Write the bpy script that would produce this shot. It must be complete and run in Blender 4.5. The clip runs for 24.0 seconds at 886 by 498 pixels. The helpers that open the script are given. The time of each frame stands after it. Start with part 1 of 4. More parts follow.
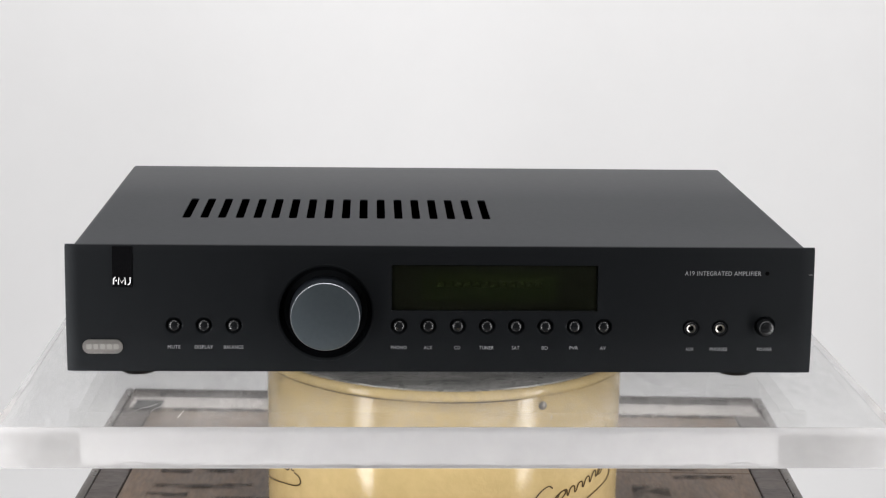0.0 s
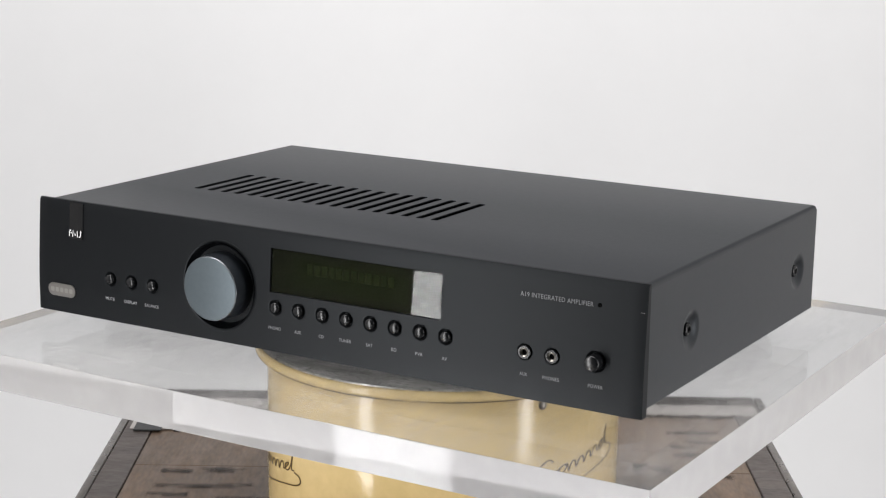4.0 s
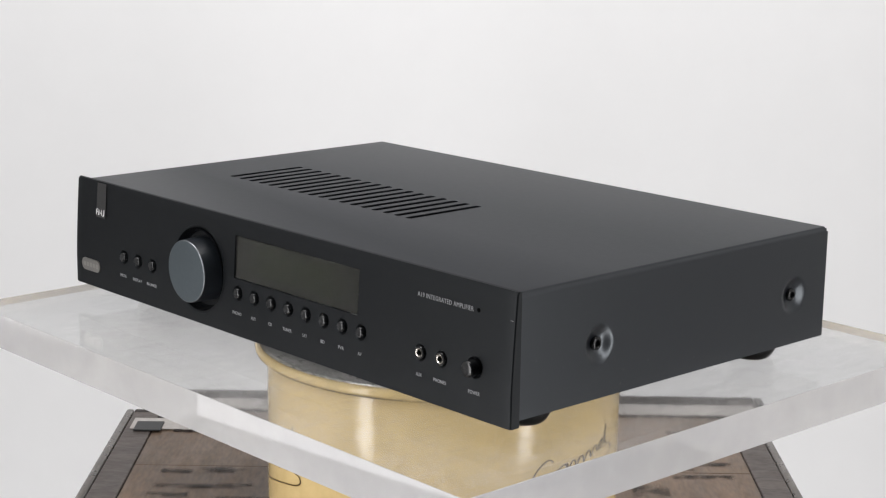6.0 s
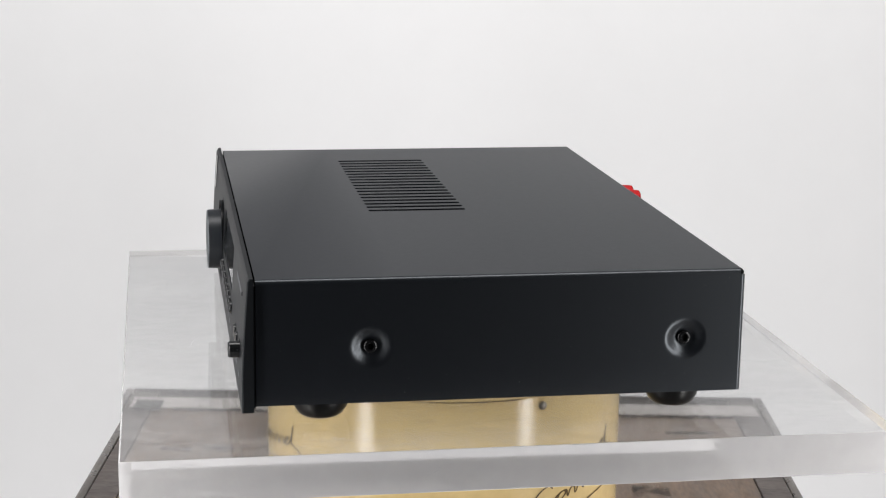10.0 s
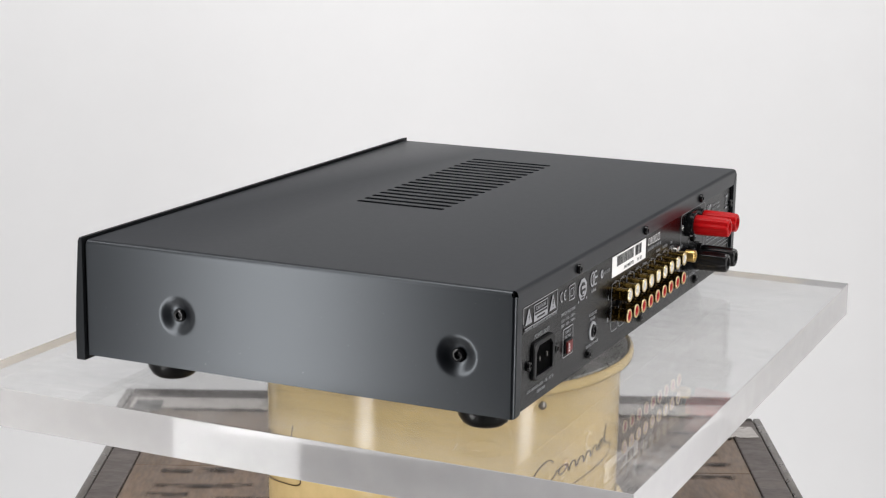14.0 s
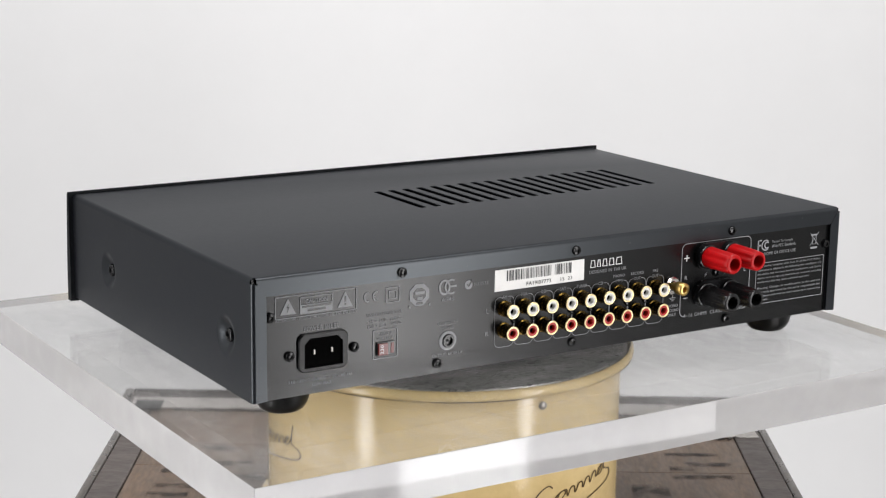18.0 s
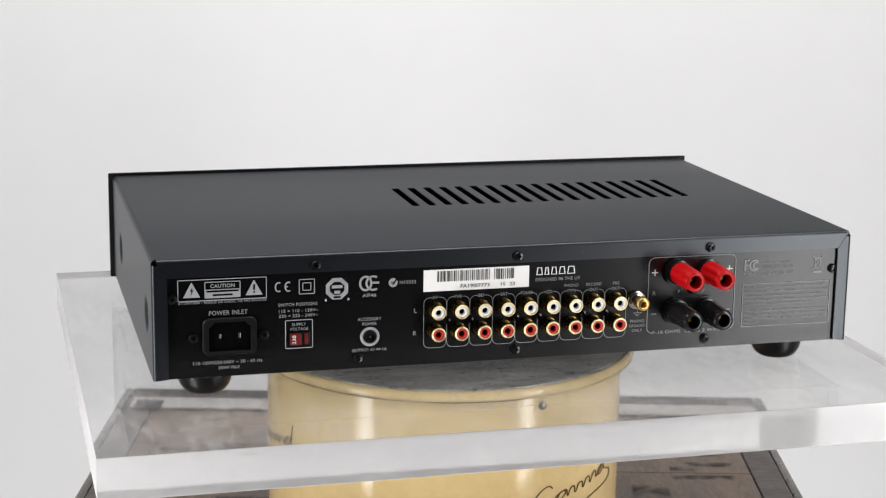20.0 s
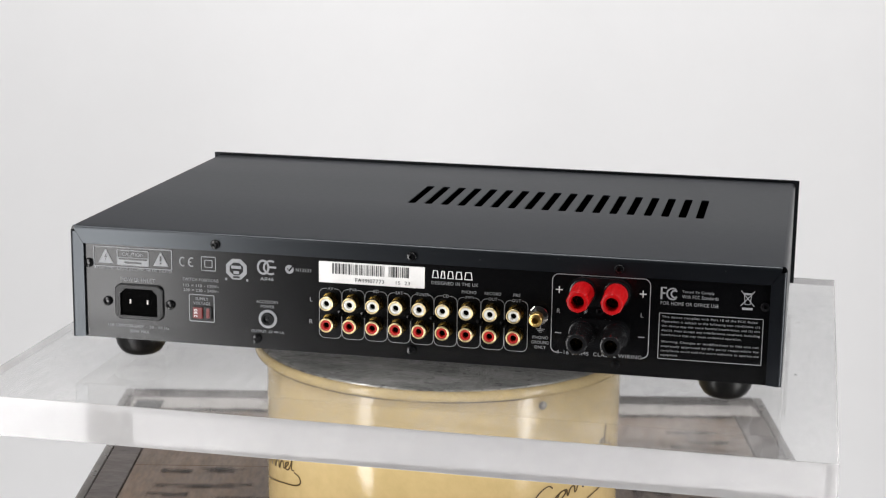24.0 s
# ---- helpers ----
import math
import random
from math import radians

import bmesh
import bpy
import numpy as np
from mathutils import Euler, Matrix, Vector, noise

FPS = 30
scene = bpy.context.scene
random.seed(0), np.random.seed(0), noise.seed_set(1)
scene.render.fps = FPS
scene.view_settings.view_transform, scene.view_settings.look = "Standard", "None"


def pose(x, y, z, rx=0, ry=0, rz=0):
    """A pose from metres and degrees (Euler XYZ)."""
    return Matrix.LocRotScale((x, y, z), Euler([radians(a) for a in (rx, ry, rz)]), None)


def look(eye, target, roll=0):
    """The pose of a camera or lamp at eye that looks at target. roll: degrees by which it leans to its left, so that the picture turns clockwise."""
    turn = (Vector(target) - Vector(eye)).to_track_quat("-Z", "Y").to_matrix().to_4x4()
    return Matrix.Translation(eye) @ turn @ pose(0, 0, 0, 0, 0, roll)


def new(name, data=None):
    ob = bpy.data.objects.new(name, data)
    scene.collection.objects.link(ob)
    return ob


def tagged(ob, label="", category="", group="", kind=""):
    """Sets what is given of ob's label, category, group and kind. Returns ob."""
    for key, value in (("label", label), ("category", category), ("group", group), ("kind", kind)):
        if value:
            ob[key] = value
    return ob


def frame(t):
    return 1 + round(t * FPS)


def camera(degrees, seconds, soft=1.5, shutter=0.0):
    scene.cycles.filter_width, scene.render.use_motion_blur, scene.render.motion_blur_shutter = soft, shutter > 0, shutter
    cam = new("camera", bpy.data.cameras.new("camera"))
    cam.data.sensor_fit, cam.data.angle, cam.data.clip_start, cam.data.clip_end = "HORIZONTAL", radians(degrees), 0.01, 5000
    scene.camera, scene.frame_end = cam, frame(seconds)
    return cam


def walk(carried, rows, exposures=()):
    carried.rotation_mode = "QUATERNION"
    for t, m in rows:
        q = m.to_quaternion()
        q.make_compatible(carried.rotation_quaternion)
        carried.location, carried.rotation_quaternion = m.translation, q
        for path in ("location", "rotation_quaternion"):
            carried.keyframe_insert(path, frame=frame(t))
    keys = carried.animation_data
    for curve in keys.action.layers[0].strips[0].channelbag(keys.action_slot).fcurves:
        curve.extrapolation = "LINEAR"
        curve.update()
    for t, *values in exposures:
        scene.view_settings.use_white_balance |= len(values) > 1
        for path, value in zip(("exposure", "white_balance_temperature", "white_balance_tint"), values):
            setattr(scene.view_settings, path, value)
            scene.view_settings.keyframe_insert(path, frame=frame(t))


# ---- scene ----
# Camera: a tripod before a slowly turning display stand.
FOV = 28.47
AXIS_DIST, EYE_Z = 1.1224, 0.3026
cam = camera(FOV, 24.0, soft=1.22)
CAM_POSE = pose(0, -AXIS_DIST, EYE_Z, 0, 0, 0.116) @ pose(0, 0, 0, -12.517) @ pose(0, 0, 0, 0, -0.829, 0) @ pose(0, 0, 0, 90)
walk(cam, [(0.0, CAM_POSE), (24.0, CAM_POSE)], exposures=[(0.0, 0.0), (24.0, 0.0)])

# ---- world and lamps ----
world = bpy.data.worlds.new("studio_world")
scene.world = world
world.use_nodes = True
world.node_tree.nodes["Background"].inputs[0].default_value = (0.75, 0.78, 0.82, 1)
world.node_tree.nodes["Background"].inputs[1].default_value = 0.25


def area_lamp(name, eye, target, wide, tall, watts, colour=(1, 1, 1)):
    data = bpy.data.lights.new(name, "AREA")
    data.shape, data.size, data.size_y, data.energy, data.color = "RECTANGLE", wide, tall, watts, colour
    ob = new(name, data)
    ob.matrix_world = look(eye, target)
    return ob


LAMP = (0.995, 0.982, 0.984)
area_lamp("strip_lamp_left", (-0.457, -0.447, -0.05), (0, 0, -0.05), 0.10, 1.15, 4.9, LAMP)
area_lamp("strip_lamp_right", (0.66, -0.55, -0.05), (0, 0, -0.05), 0.125, 1.2, 6.7, LAMP)
area_lamp("overhead_lamp", (-0.06, 0.0, 1.72), (-0.06, 1.25, -0.15), 2.6, 0.5, 46.5, LAMP)

# ---- materials ----


def material(name, base, rough=0.5, metal=0.0, spec=0.5, grain=None, vary=0.0, vary_scale=8.0, bump=0.0, bump_scale=900.0, rough_vary=0.0, stretch=(1, 1, 1), tint=None, dust_sparkle=0.0):
    """A principled material with colour variation at two scales, roughness variation and fine relief."""
    m = bpy.data.materials.new(name)
    m.use_nodes = True
    nt = m.node_tree
    b = nt.nodes["Principled BSDF"]
    b.inputs["Base Color"].default_value = (*base, 1)
    b.inputs["Roughness"].default_value = rough
    b.inputs["Metallic"].default_value = metal
    b.inputs["Specular IOR Level"].default_value = spec
    if tint:
        b.inputs["Specular Tint"].default_value = (*tint, 1)
    co = nt.nodes.new("ShaderNodeTexCoord")
    mp = nt.nodes.new("ShaderNodeMapping")
    mp.inputs["Scale"].default_value = stretch
    nt.links.new(co.outputs["Object"], mp.inputs["Vector"])

    def noise_at(scale, detail=4.0):
        n = nt.nodes.new("ShaderNodeTexNoise")
        n.inputs["Scale"].default_value, n.inputs["Detail"].default_value = scale, detail
        nt.links.new(mp.outputs["Vector"], n.inputs["Vector"])
        return n

    if vary:
        big, small = noise_at(vary_scale), noise_at(vary_scale * 14, 6.0)
        add = nt.nodes.new("ShaderNodeMath")
        add.operation = "ADD"
        nt.links.new(big.outputs["Fac"], add.inputs[0])
        nt.links.new(small.outputs["Fac"], add.inputs[1])
        ramp = nt.nodes.new("ShaderNodeMapRange")
        ramp.inputs["From Min"].default_value, ramp.inputs["From Max"].default_value = 0.65, 1.35
        nt.links.new(add.outputs[0], ramp.inputs["Value"])
        mix = nt.nodes.new("ShaderNodeMix")
        mix.data_type = "RGBA"
        low = tuple(c * (1 - vary) for c in base) if grain is None else grain
        mix.inputs["A"].default_value, mix.inputs["B"].default_value = (*low, 1), (*[min(1, c * (1 + vary * 0.5)) for c in base], 1)
        nt.links.new(ramp.outputs["Result"], mix.inputs["Factor"])
        nt.links.new(mix.outputs["Result"], b.inputs["Base Color"])
    # Pale flecks: dust, and the paint's sparkle put into the base colour.
    if dust_sparkle:
        n, fleck = noise_at(520, 2.0), nt.nodes.new("ShaderNodeMapRange")
        fleck.inputs["From Min"].default_value, fleck.inputs["From Max"].default_value = 0.745, 0.79
        over = nt.nodes.new("ShaderNodeMix")
        over.data_type = "RGBA"
        over.inputs["B"].default_value = (dust_sparkle, dust_sparkle, dust_sparkle, 1)
        nt.links.new(n.outputs["Fac"], fleck.inputs["Value"])
        nt.links.new(fleck.outputs["Result"], over.inputs["Factor"])
        nt.links.new(b.inputs["Base Color"].links[0].from_socket, over.inputs["A"])
        nt.links.new(over.outputs["Result"], b.inputs["Base Color"])
    if rough_vary:
        n = noise_at(vary_scale * 5, 6.0)
        r = nt.nodes.new("ShaderNodeMapRange")
        r.inputs["From Min"].default_value, r.inputs["From Max"].default_value = 0.3, 0.7
        r.inputs["To Min"].default_value, r.inputs["To Max"].default_value = max(0.02, rough - rough_vary), min(1, rough + rough_vary)
        nt.links.new(n.outputs["Fac"], r.inputs["Value"])
        nt.links.new(r.outputs["Result"], b.inputs["Roughness"])
    if bump:
        n = noise_at(bump_scale, 2.0)
        bp = nt.nodes.new("ShaderNodeBump")
        bp.inputs["Strength"].default_value, bp.inputs["Distance"].default_value = bump, 0.0004
        nt.links.new(n.outputs["Fac"], bp.inputs["Height"])
        nt.links.new(bp.outputs["Normal"], b.inputs["Normal"])
    return m


M_COVER = material("cover_paint", (0.0025, 0.0030, 0.0044), 0.335, spec=0.60, vary=0.08, vary_scale=40, bump=0.02, bump_scale=1300, rough_vary=0.006, tint=(0.87, 0.94, 1.0), dust_sparkle=0.05)
M_FRONT = material("panel_black", (0.0042, 0.0047, 0.0055), 0.44, spec=0.19, vary=0.08, vary_scale=40, bump=0.02, bump_scale=2600, rough_vary=0.012, tint=(0.90, 0.96, 1.0))
M_REAR = material("rear_paint", (0.0010, 0.0011, 0.0014), 0.27, spec=0.36, vary=0.08, vary_scale=40, bump=0.02, bump_scale=2400)
M_RUBBER = material("black_rubber", (0.003, 0.003, 0.003), 0.3, spec=0.2, vary=0.2, vary_scale=60, bump=0.1, bump_scale=1500)
M_BLACK_PLASTIC = material("black_plastic", (0.006, 0.0064, 0.0072), 0.24, spec=0.45, vary=0.1, vary_scale=80, rough_vary=0.04)
M_MATT_PLASTIC = material("matt_black_plastic", (0.003, 0.0031, 0.0034), 0.36, spec=0.28, vary=0.1, vary_scale=80, bump=0.1, bump_scale=1800)
M_GLOSS = material("gloss_black", (0.004, 0.004, 0.0045), 0.06, spec=0.5, vary=0.05, vary_scale=40)
M_KNOB_FACE = material("knob_face_metal", (0.115, 0.138, 0.152), 0.42, 0.9, vary=0.08, vary_scale=30, bump=0.06, bump_scale=1200, stretch=(1, 1, 12))
M_KNOB_EDGE = material("knob_edge_metal", (0.24, 0.255, 0.27), 0.36, 1.0)
M_KNOB_SIDE = material("knob_side", (0.011, 0.0135, 0.017), 0.40, spec=0.35, vary=0.1, vary_scale=60)
M_BOWL = material("bowl_black", (0.004, 0.0045, 0.0055), 0.22, spec=0.4, vary=0.1, vary_scale=60)
M_BADGE = material("brushed_aluminium", (0.36, 0.345, 0.325), 0.34, 1.0, vary=0.08, vary_scale=60, bump=0.08, bump_scale=700, stretch=(1, 1, 9))
M_BADGE_LINE = material("badge_relief", (0.46, 0.445, 0.42), 0.40, 1.0)
M_INK = material("white_ink", (0.27, 0.275, 0.285), 0.6, vary=0.12, vary_scale=300)
M_INK_BRIGHT = material("bright_white_ink", (0.78, 0.78, 0.78), 0.55, vary=0.08, vary_scale=300)
M_DISPLAY = material("display_backing", (0.0017, 0.0018, 0.0012), 0.6, spec=0.05, vary=0.2, vary_scale=12, tint=(0.62, 0.72, 0.36))
M_TUBE = material("display_tube", (0.0020, 0.0029, 0.0009), 0.6, spec=0.05, vary=0.4, vary_scale=10, tint=(0.62, 0.74, 0.34))
M_SEGMENT = material("display_segment", (0.0033, 0.0046, 0.0014), 0.6, spec=0.05, vary=0.2, vary_scale=80, tint=(0.62, 0.74, 0.34))
for glazed in (M_DISPLAY, M_TUBE, M_SEGMENT):
    glazed.node_tree.nodes["Principled BSDF"].inputs["Coat Weight"].default_value = 1.0
    glazed.node_tree.nodes["Principled BSDF"].inputs["Coat Roughness"].default_value = 0.03
    glazed.node_tree.nodes["Principled BSDF"].inputs["Coat IOR"].default_value = 1.28
M_CHROME = material("nickel", (0.66, 0.64, 0.60), 0.18, 1.0, vary=0.06, vary_scale=120)
M_SLEEVE = material("worn_nickel", (0.36, 0.34, 0.31), 0.3, 1.0, vary=0.1, vary_scale=120)
M_GOLD = material("gold_plate", (0.62, 0.43, 0.15), 0.33, 1.0, vary=0.12, vary_scale=150, rough_vary=0.05)
M_PALE_GOLD = material("pale_gold_lip", (0.86, 0.70, 0.40), 0.34, 1.0, vary=0.08, vary_scale=150)
M_GOLD_DARK = material("gold_barrel", (0.10, 0.064, 0.015), 0.26, 1.0, vary=0.15, vary_scale=150, rough_vary=0.05)
# Near-black in place of the shade inside openings and the case.
M_HOLE = material("dark_hole", (0.0012, 0.0012, 0.0012), 0.8, spec=0.02)
M_WHITE_PLASTIC = material("white_plastic", (0.74, 0.73, 0.70), 0.4, vary=0.06, vary_scale=150)
M_RED_INSERT = material("red_insert", (0.42, 0.014, 0.010), 0.38, vary=0.12, vary_scale=150)
M_RED_POST = material("red_post", (0.43, 0.004, 0.006), 0.34, spec=0.2, vary=0.15, vary_scale=60, rough_vary=0.05)
M_BLACK_POST = material("black_post", (0.011, 0.011, 0.0115), 0.2, spec=0.35, vary=0.15, vary_scale=60, rough_vary=0.05)
M_SWITCH = material("red_switch", (0.12, 0.005, 0.004), 0.3, vary=0.15, vary_scale=100)
M_PIN = material("dull_pin", (0.22, 0.21, 0.20), 0.35, 1.0)
M_LABEL = material("white_label", (0.85, 0.84, 0.82), 0.5, vary=0.05, vary_scale=60)
M_PRINT = material("black_print", (0.03, 0.03, 0.032), 0.6)
M_SCREW = material("black_screw", (0.004, 0.004, 0.0045), 0.22, 0.0, spec=0.32, vary=0.2, vary_scale=300)
M_STEEL = material("inner_steel", (0.02, 0.02, 0.021), 0.5, 0.4, vary=0.2, vary_scale=30)
M_ENAMEL = material("cream_enamel", (0.61, 0.46, 0.222), 0.10, spec=0.5, vary=0.07, vary_scale=9, bump=0.27, bump_scale=420, rough_vary=0.04, grain=(0.54, 0.405, 0.185))
M_SCRIPT = material("brown_ink", (0.085, 0.05, 0.012), 0.35, vary=0.2, vary_scale=120)
M_PLATTER = material("worn_platter", (0.52, 0.51, 0.49), 0.36, 0.4, vary=0.8, vary_scale=24, bump=0.45, bump_scale=200, rough_vary=0.15, grain=(0.045, 0.042, 0.042), stretch=(1, 3, 1))
M_FRAME_WOOD = material("dark_stained_wood", (0.095, 0.08, 0.072), 0.45, spec=0.4, vary=0.5, vary_scale=16, bump=0.12, bump_scale=120, stretch=(1, 3, 1), rough_vary=0.1)
M_FRAME_WOOD_X = material("dark_stained_wood_cross", (0.062, 0.056, 0.054), 0.75, spec=0.12, vary=0.4, vary_scale=14, bump=0.15, bump_scale=120, stretch=(7, 1, 1), rough_vary=0.1)
M_PLANK = material("worn_brown_wood", (0.15, 0.102, 0.068), 0.38, spec=0.4, vary=0.35, vary_scale=7, bump=0.12, bump_scale=90, stretch=(4, 1, 1), rough_vary=0.1, grain=(0.065, 0.048, 0.036))
M_RIM = material("varnished_rim", (0.09, 0.078, 0.068), 0.3, spec=0.5, vary=0.4, vary_scale=18, rough_vary=0.06)
M_FADED = material("faded_black_stencil", (0.040, 0.033, 0.030), 0.5, vary=0.5, vary_scale=45)


def worn(m, scale, low, high):
    """Lets a material wear through in patches."""
    nt = m.node_tree
    n, r = nt.nodes.new("ShaderNodeTexNoise"), nt.nodes.new("ShaderNodeMapRange")
    co = nt.nodes.new("ShaderNodeTexCoord")
    n.inputs["Scale"].default_value, n.inputs["Detail"].default_value = scale, 6
    r.inputs["From Min"].default_value, r.inputs["From Max"].default_value = low, high
    nt.links.new(co.outputs["Object"], n.inputs["Vector"])
    nt.links.new(n.outputs["Fac"], r.inputs["Value"])
    nt.links.new(r.outputs["Result"], nt.nodes["Principled BSDF"].inputs["Alpha"])
    return m


M_SEAM = worn(material("worn_seam", (0.10, 0.06, 0.02), 0.5, vary=0.4, vary_scale=60), 30, 0.49, 0.63)
# Dark ragged border of the tabletop's reflection, put into the colour.
M_SHEEN_EDGE = worn(material("dark_sheen_edge", (0.05, 0.042, 0.038), 0.7, spec=0.2, vary=0.4, vary_scale=60), 110, 0.30, 0.62)
worn(M_FADED, 70, 0.34, 0.95)


def fading(m):
    """Lets a worn mark thin out towards its own edges."""
    nt = m.node_tree
    co, axes, times = nt.nodes.new("ShaderNodeTexCoord"), nt.nodes.new("ShaderNodeSeparateXYZ"), nt.nodes.new("ShaderNodeMath")
    nt.links.new(co.outputs["Generated"], axes.inputs[0])
    times.operation = "MULTIPLY"
    alpha = nt.nodes["Principled BSDF"].inputs["Alpha"]
    nt.links.new(alpha.links[0].from_socket, times.inputs[0])
    side = []
    for axis, solid in (("X", 0.75), ("Y", 0.1)):
        far, fall = nt.nodes.new("ShaderNodeMath"), nt.nodes.new("ShaderNodeMapRange")
        far.operation, far.inputs[1].default_value = "SUBTRACT", 0.5
        size = nt.nodes.new("ShaderNodeMath")
        size.operation = "ABSOLUTE"
        fall.interpolation_type = "SMOOTHSTEP"
        fall.inputs["From Min"].default_value, fall.inputs["From Max"].default_value = solid / 2, 0.5
        fall.inputs["To Min"].default_value, fall.inputs["To Max"].default_value = 1.0, 0.0
        nt.links.new(axes.outputs[axis], far.inputs[0])
        nt.links.new(far.outputs[0], size.inputs[0])
        nt.links.new(size.outputs[0], fall.inputs["Value"])
        side.append(fall)
    both = nt.nodes.new("ShaderNodeMath")
    both.operation = "MULTIPLY"
    nt.links.new(side[0].outputs["Result"], both.inputs[0])
    nt.links.new(side[1].outputs["Result"], both.inputs[1])
    nt.links.new(both.outputs[0], times.inputs[1])
    nt.links.new(times.outputs[0], alpha)


fading(M_FADED)
# White sheen of the backdrop on the tabletop, put into the colour.
M_BACKDROP_SHEEN = material("painted_backdrop_sheen", (0.37, 0.345, 0.325), 0.35, vary=0.25, vary_scale=18, rough_vary=0.1)
worn(M_BACKDROP_SHEEN, 40, 0.22, 0.44)
# Dark tone of the painted gap in the reflection, and of dirt specks.
M_GAP_AND_SPECK = material("dark_gap_and_speck", (0.014, 0.0145, 0.0145), 0.35, spec=0.4, vary=0.3, vary_scale=90)
M_PAPER = material("backdrop_paper", (0.86, 0.86, 0.862), 0.85, spec=0.15, vary=0.015, vary_scale=1.2)
# Unseen walls: tones set for what the amplifier reflects.
M_WALL = material("dark_unseen_wall", (0.045, 0.045, 0.048), 0.8, spec=0.2, vary=0.06, vary_scale=3)
M_BACK_WALL = material("grey_unseen_wall", (0.30, 0.306, 0.318), 0.8, spec=0.2, vary=0.06, vary_scale=3)
M_SIDE_WALL = material("white_unseen_wall", (0.89, 0.885, 0.875), 0.8, spec=0.2, vary=0.04, vary_scale=3)
M_FLOOR = material("studio_floor", (0.16, 0.155, 0.15), 0.6, spec=0.3, vary=0.15, vary_scale=5)
M_CEILING = material("studio_ceiling", (0.16, 0.16, 0.165), 0.85, spec=0.2, vary=0.03, vary_scale=2)


def acrylic(name, rough, haze, scratches, milky=0.0, stretch=(3, 1, 1)):
    """Clear acrylic: refracting, with scuffs that show as a faint haze."""
    m = bpy.data.materials.new(name)
    m.use_nodes = True
    nt = m.node_tree
    b = nt.nodes["Principled BSDF"]
    b.inputs["Base Color"].default_value = (0.985, 0.99, 0.99, 1) if rough < 0.04 else (0.965, 0.965, 0.98, 1)
    b.inputs["IOR"].default_value = 1.49
    b.inputs["Transmission Weight"].default_value = 1.0
    b.inputs["Roughness"].default_value = rough
    out = nt.nodes["Material Output"]
    white = nt.nodes.new("ShaderNodeBsdfDiffuse")
    white.inputs["Color"].default_value = (0.85, 0.835, 0.82, 1)
    mix = nt.nodes.new("ShaderNodeMixShader")
    co = nt.nodes.new("ShaderNodeTexCoord")
    mp = nt.nodes.new("ShaderNodeMapping")
    mp.inputs["Scale"].default_value = stretch
    mp.inputs["Rotation"].default_value = (0, 0, 0.5)
    nt.links.new(co.outputs["Object"], mp.inputs["Vector"])
    n1 = nt.nodes.new("ShaderNodeTexNoise")
    n1.inputs["Scale"].default_value, n1.inputs["Detail"].default_value = 9, 8
    n2 = nt.nodes.new("ShaderNodeTexNoise")
    n2.inputs["Scale"].default_value, n2.inputs["Detail"].default_value = 60, 6
    nt.links.new(mp.outputs["Vector"], n1.inputs["Vector"])
    nt.links.new(mp.outputs["Vector"], n2.inputs["Vector"])
    mul = nt.nodes.new("ShaderNodeMath")
    mul.operation = "MULTIPLY"
    nt.links.new(n1.outputs["Fac"], mul.inputs[0])
    nt.links.new(n2.outputs["Fac"], mul.inputs[1])
    mr = nt.nodes.new("ShaderNodeMapRange")
    mr.inputs["From Min"].default_value, mr.inputs["From Max"].default_value = 0.18, 0.42
    mr.inputs["To Min"].default_value, mr.inputs["To Max"].default_value = haze, haze + scratches
    nt.links.new(mul.outputs[0], mr.inputs["Value"])
    nt.links.new(mr.outputs["Result"], mix.inputs["Fac"])
    nt.links.new(b.outputs[0], mix.inputs[1])
    through_light = nt.nodes.new("ShaderNodeBsdfTranslucent")
    through_light.inputs["Color"].default_value = (0.90, 0.90, 0.92, 1)
    both = nt.nodes.new("ShaderNodeMixShader")
    both.inputs["Fac"].default_value = milky
    nt.links.new(white.outputs[0], both.inputs[1])
    nt.links.new(through_light.outputs[0], both.inputs[2])
    nt.links.new(both.outputs[0], mix.inputs[2])
    nt.links.new(mix.outputs[0], out.inputs["Surface"])
    return m


M_ACRYLIC = acrylic("clear_acrylic", 0.025, 0.03, 0.09)
M_ACRYLIC_UNDER = acrylic("scuffed_acrylic_underside", 0.008, 0.03, 0.08)
M_ACRYLIC_EDGE = acrylic("sawn_acrylic_edge", 0.06, 0.39, 0.04, 0.5, (1, 1, 1))
M_GLASS = acrylic("display_glass", 0.0, 0.0, 0.0)
M_GLASS.node_tree.nodes["Principled BSDF"].inputs["IOR"].default_value = 1.17
M_SCRATCH = material("white_scratch", (0.80, 0.79, 0.78), 0.6, vary=0.2, vary_scale=300)
M_SCUFF = material("grey_scuff", (0.36, 0.36, 0.37), 0.6, vary=0.4, vary_scale=300)

# ---- mesh helpers ----


def add_box(bm, x0, x1, y0, y1, z0, z1, bevel=0.0, segments=2):
    r = bmesh.ops.create_cube(bm, size=1.0, matrix=Matrix.LocRotScale(((x0 + x1) / 2, (y0 + y1) / 2, (z0 + z1) / 2), None, (x1 - x0, y1 - y0, z1 - z0)))
    if bevel:
        edges = {e for v in r["verts"] for e in v.link_edges}
        bmesh.ops.bevel(bm, geom=list(edges), offset=bevel, segments=segments, profile=0.5, affect="EDGES")
    return bm


def box(x0, x1, y0, y1, z0, z1, bevel=0.0, segments=2):
    return add_box(bmesh.new(), x0, x1, y0, y1, z0, z1, bevel, segments)


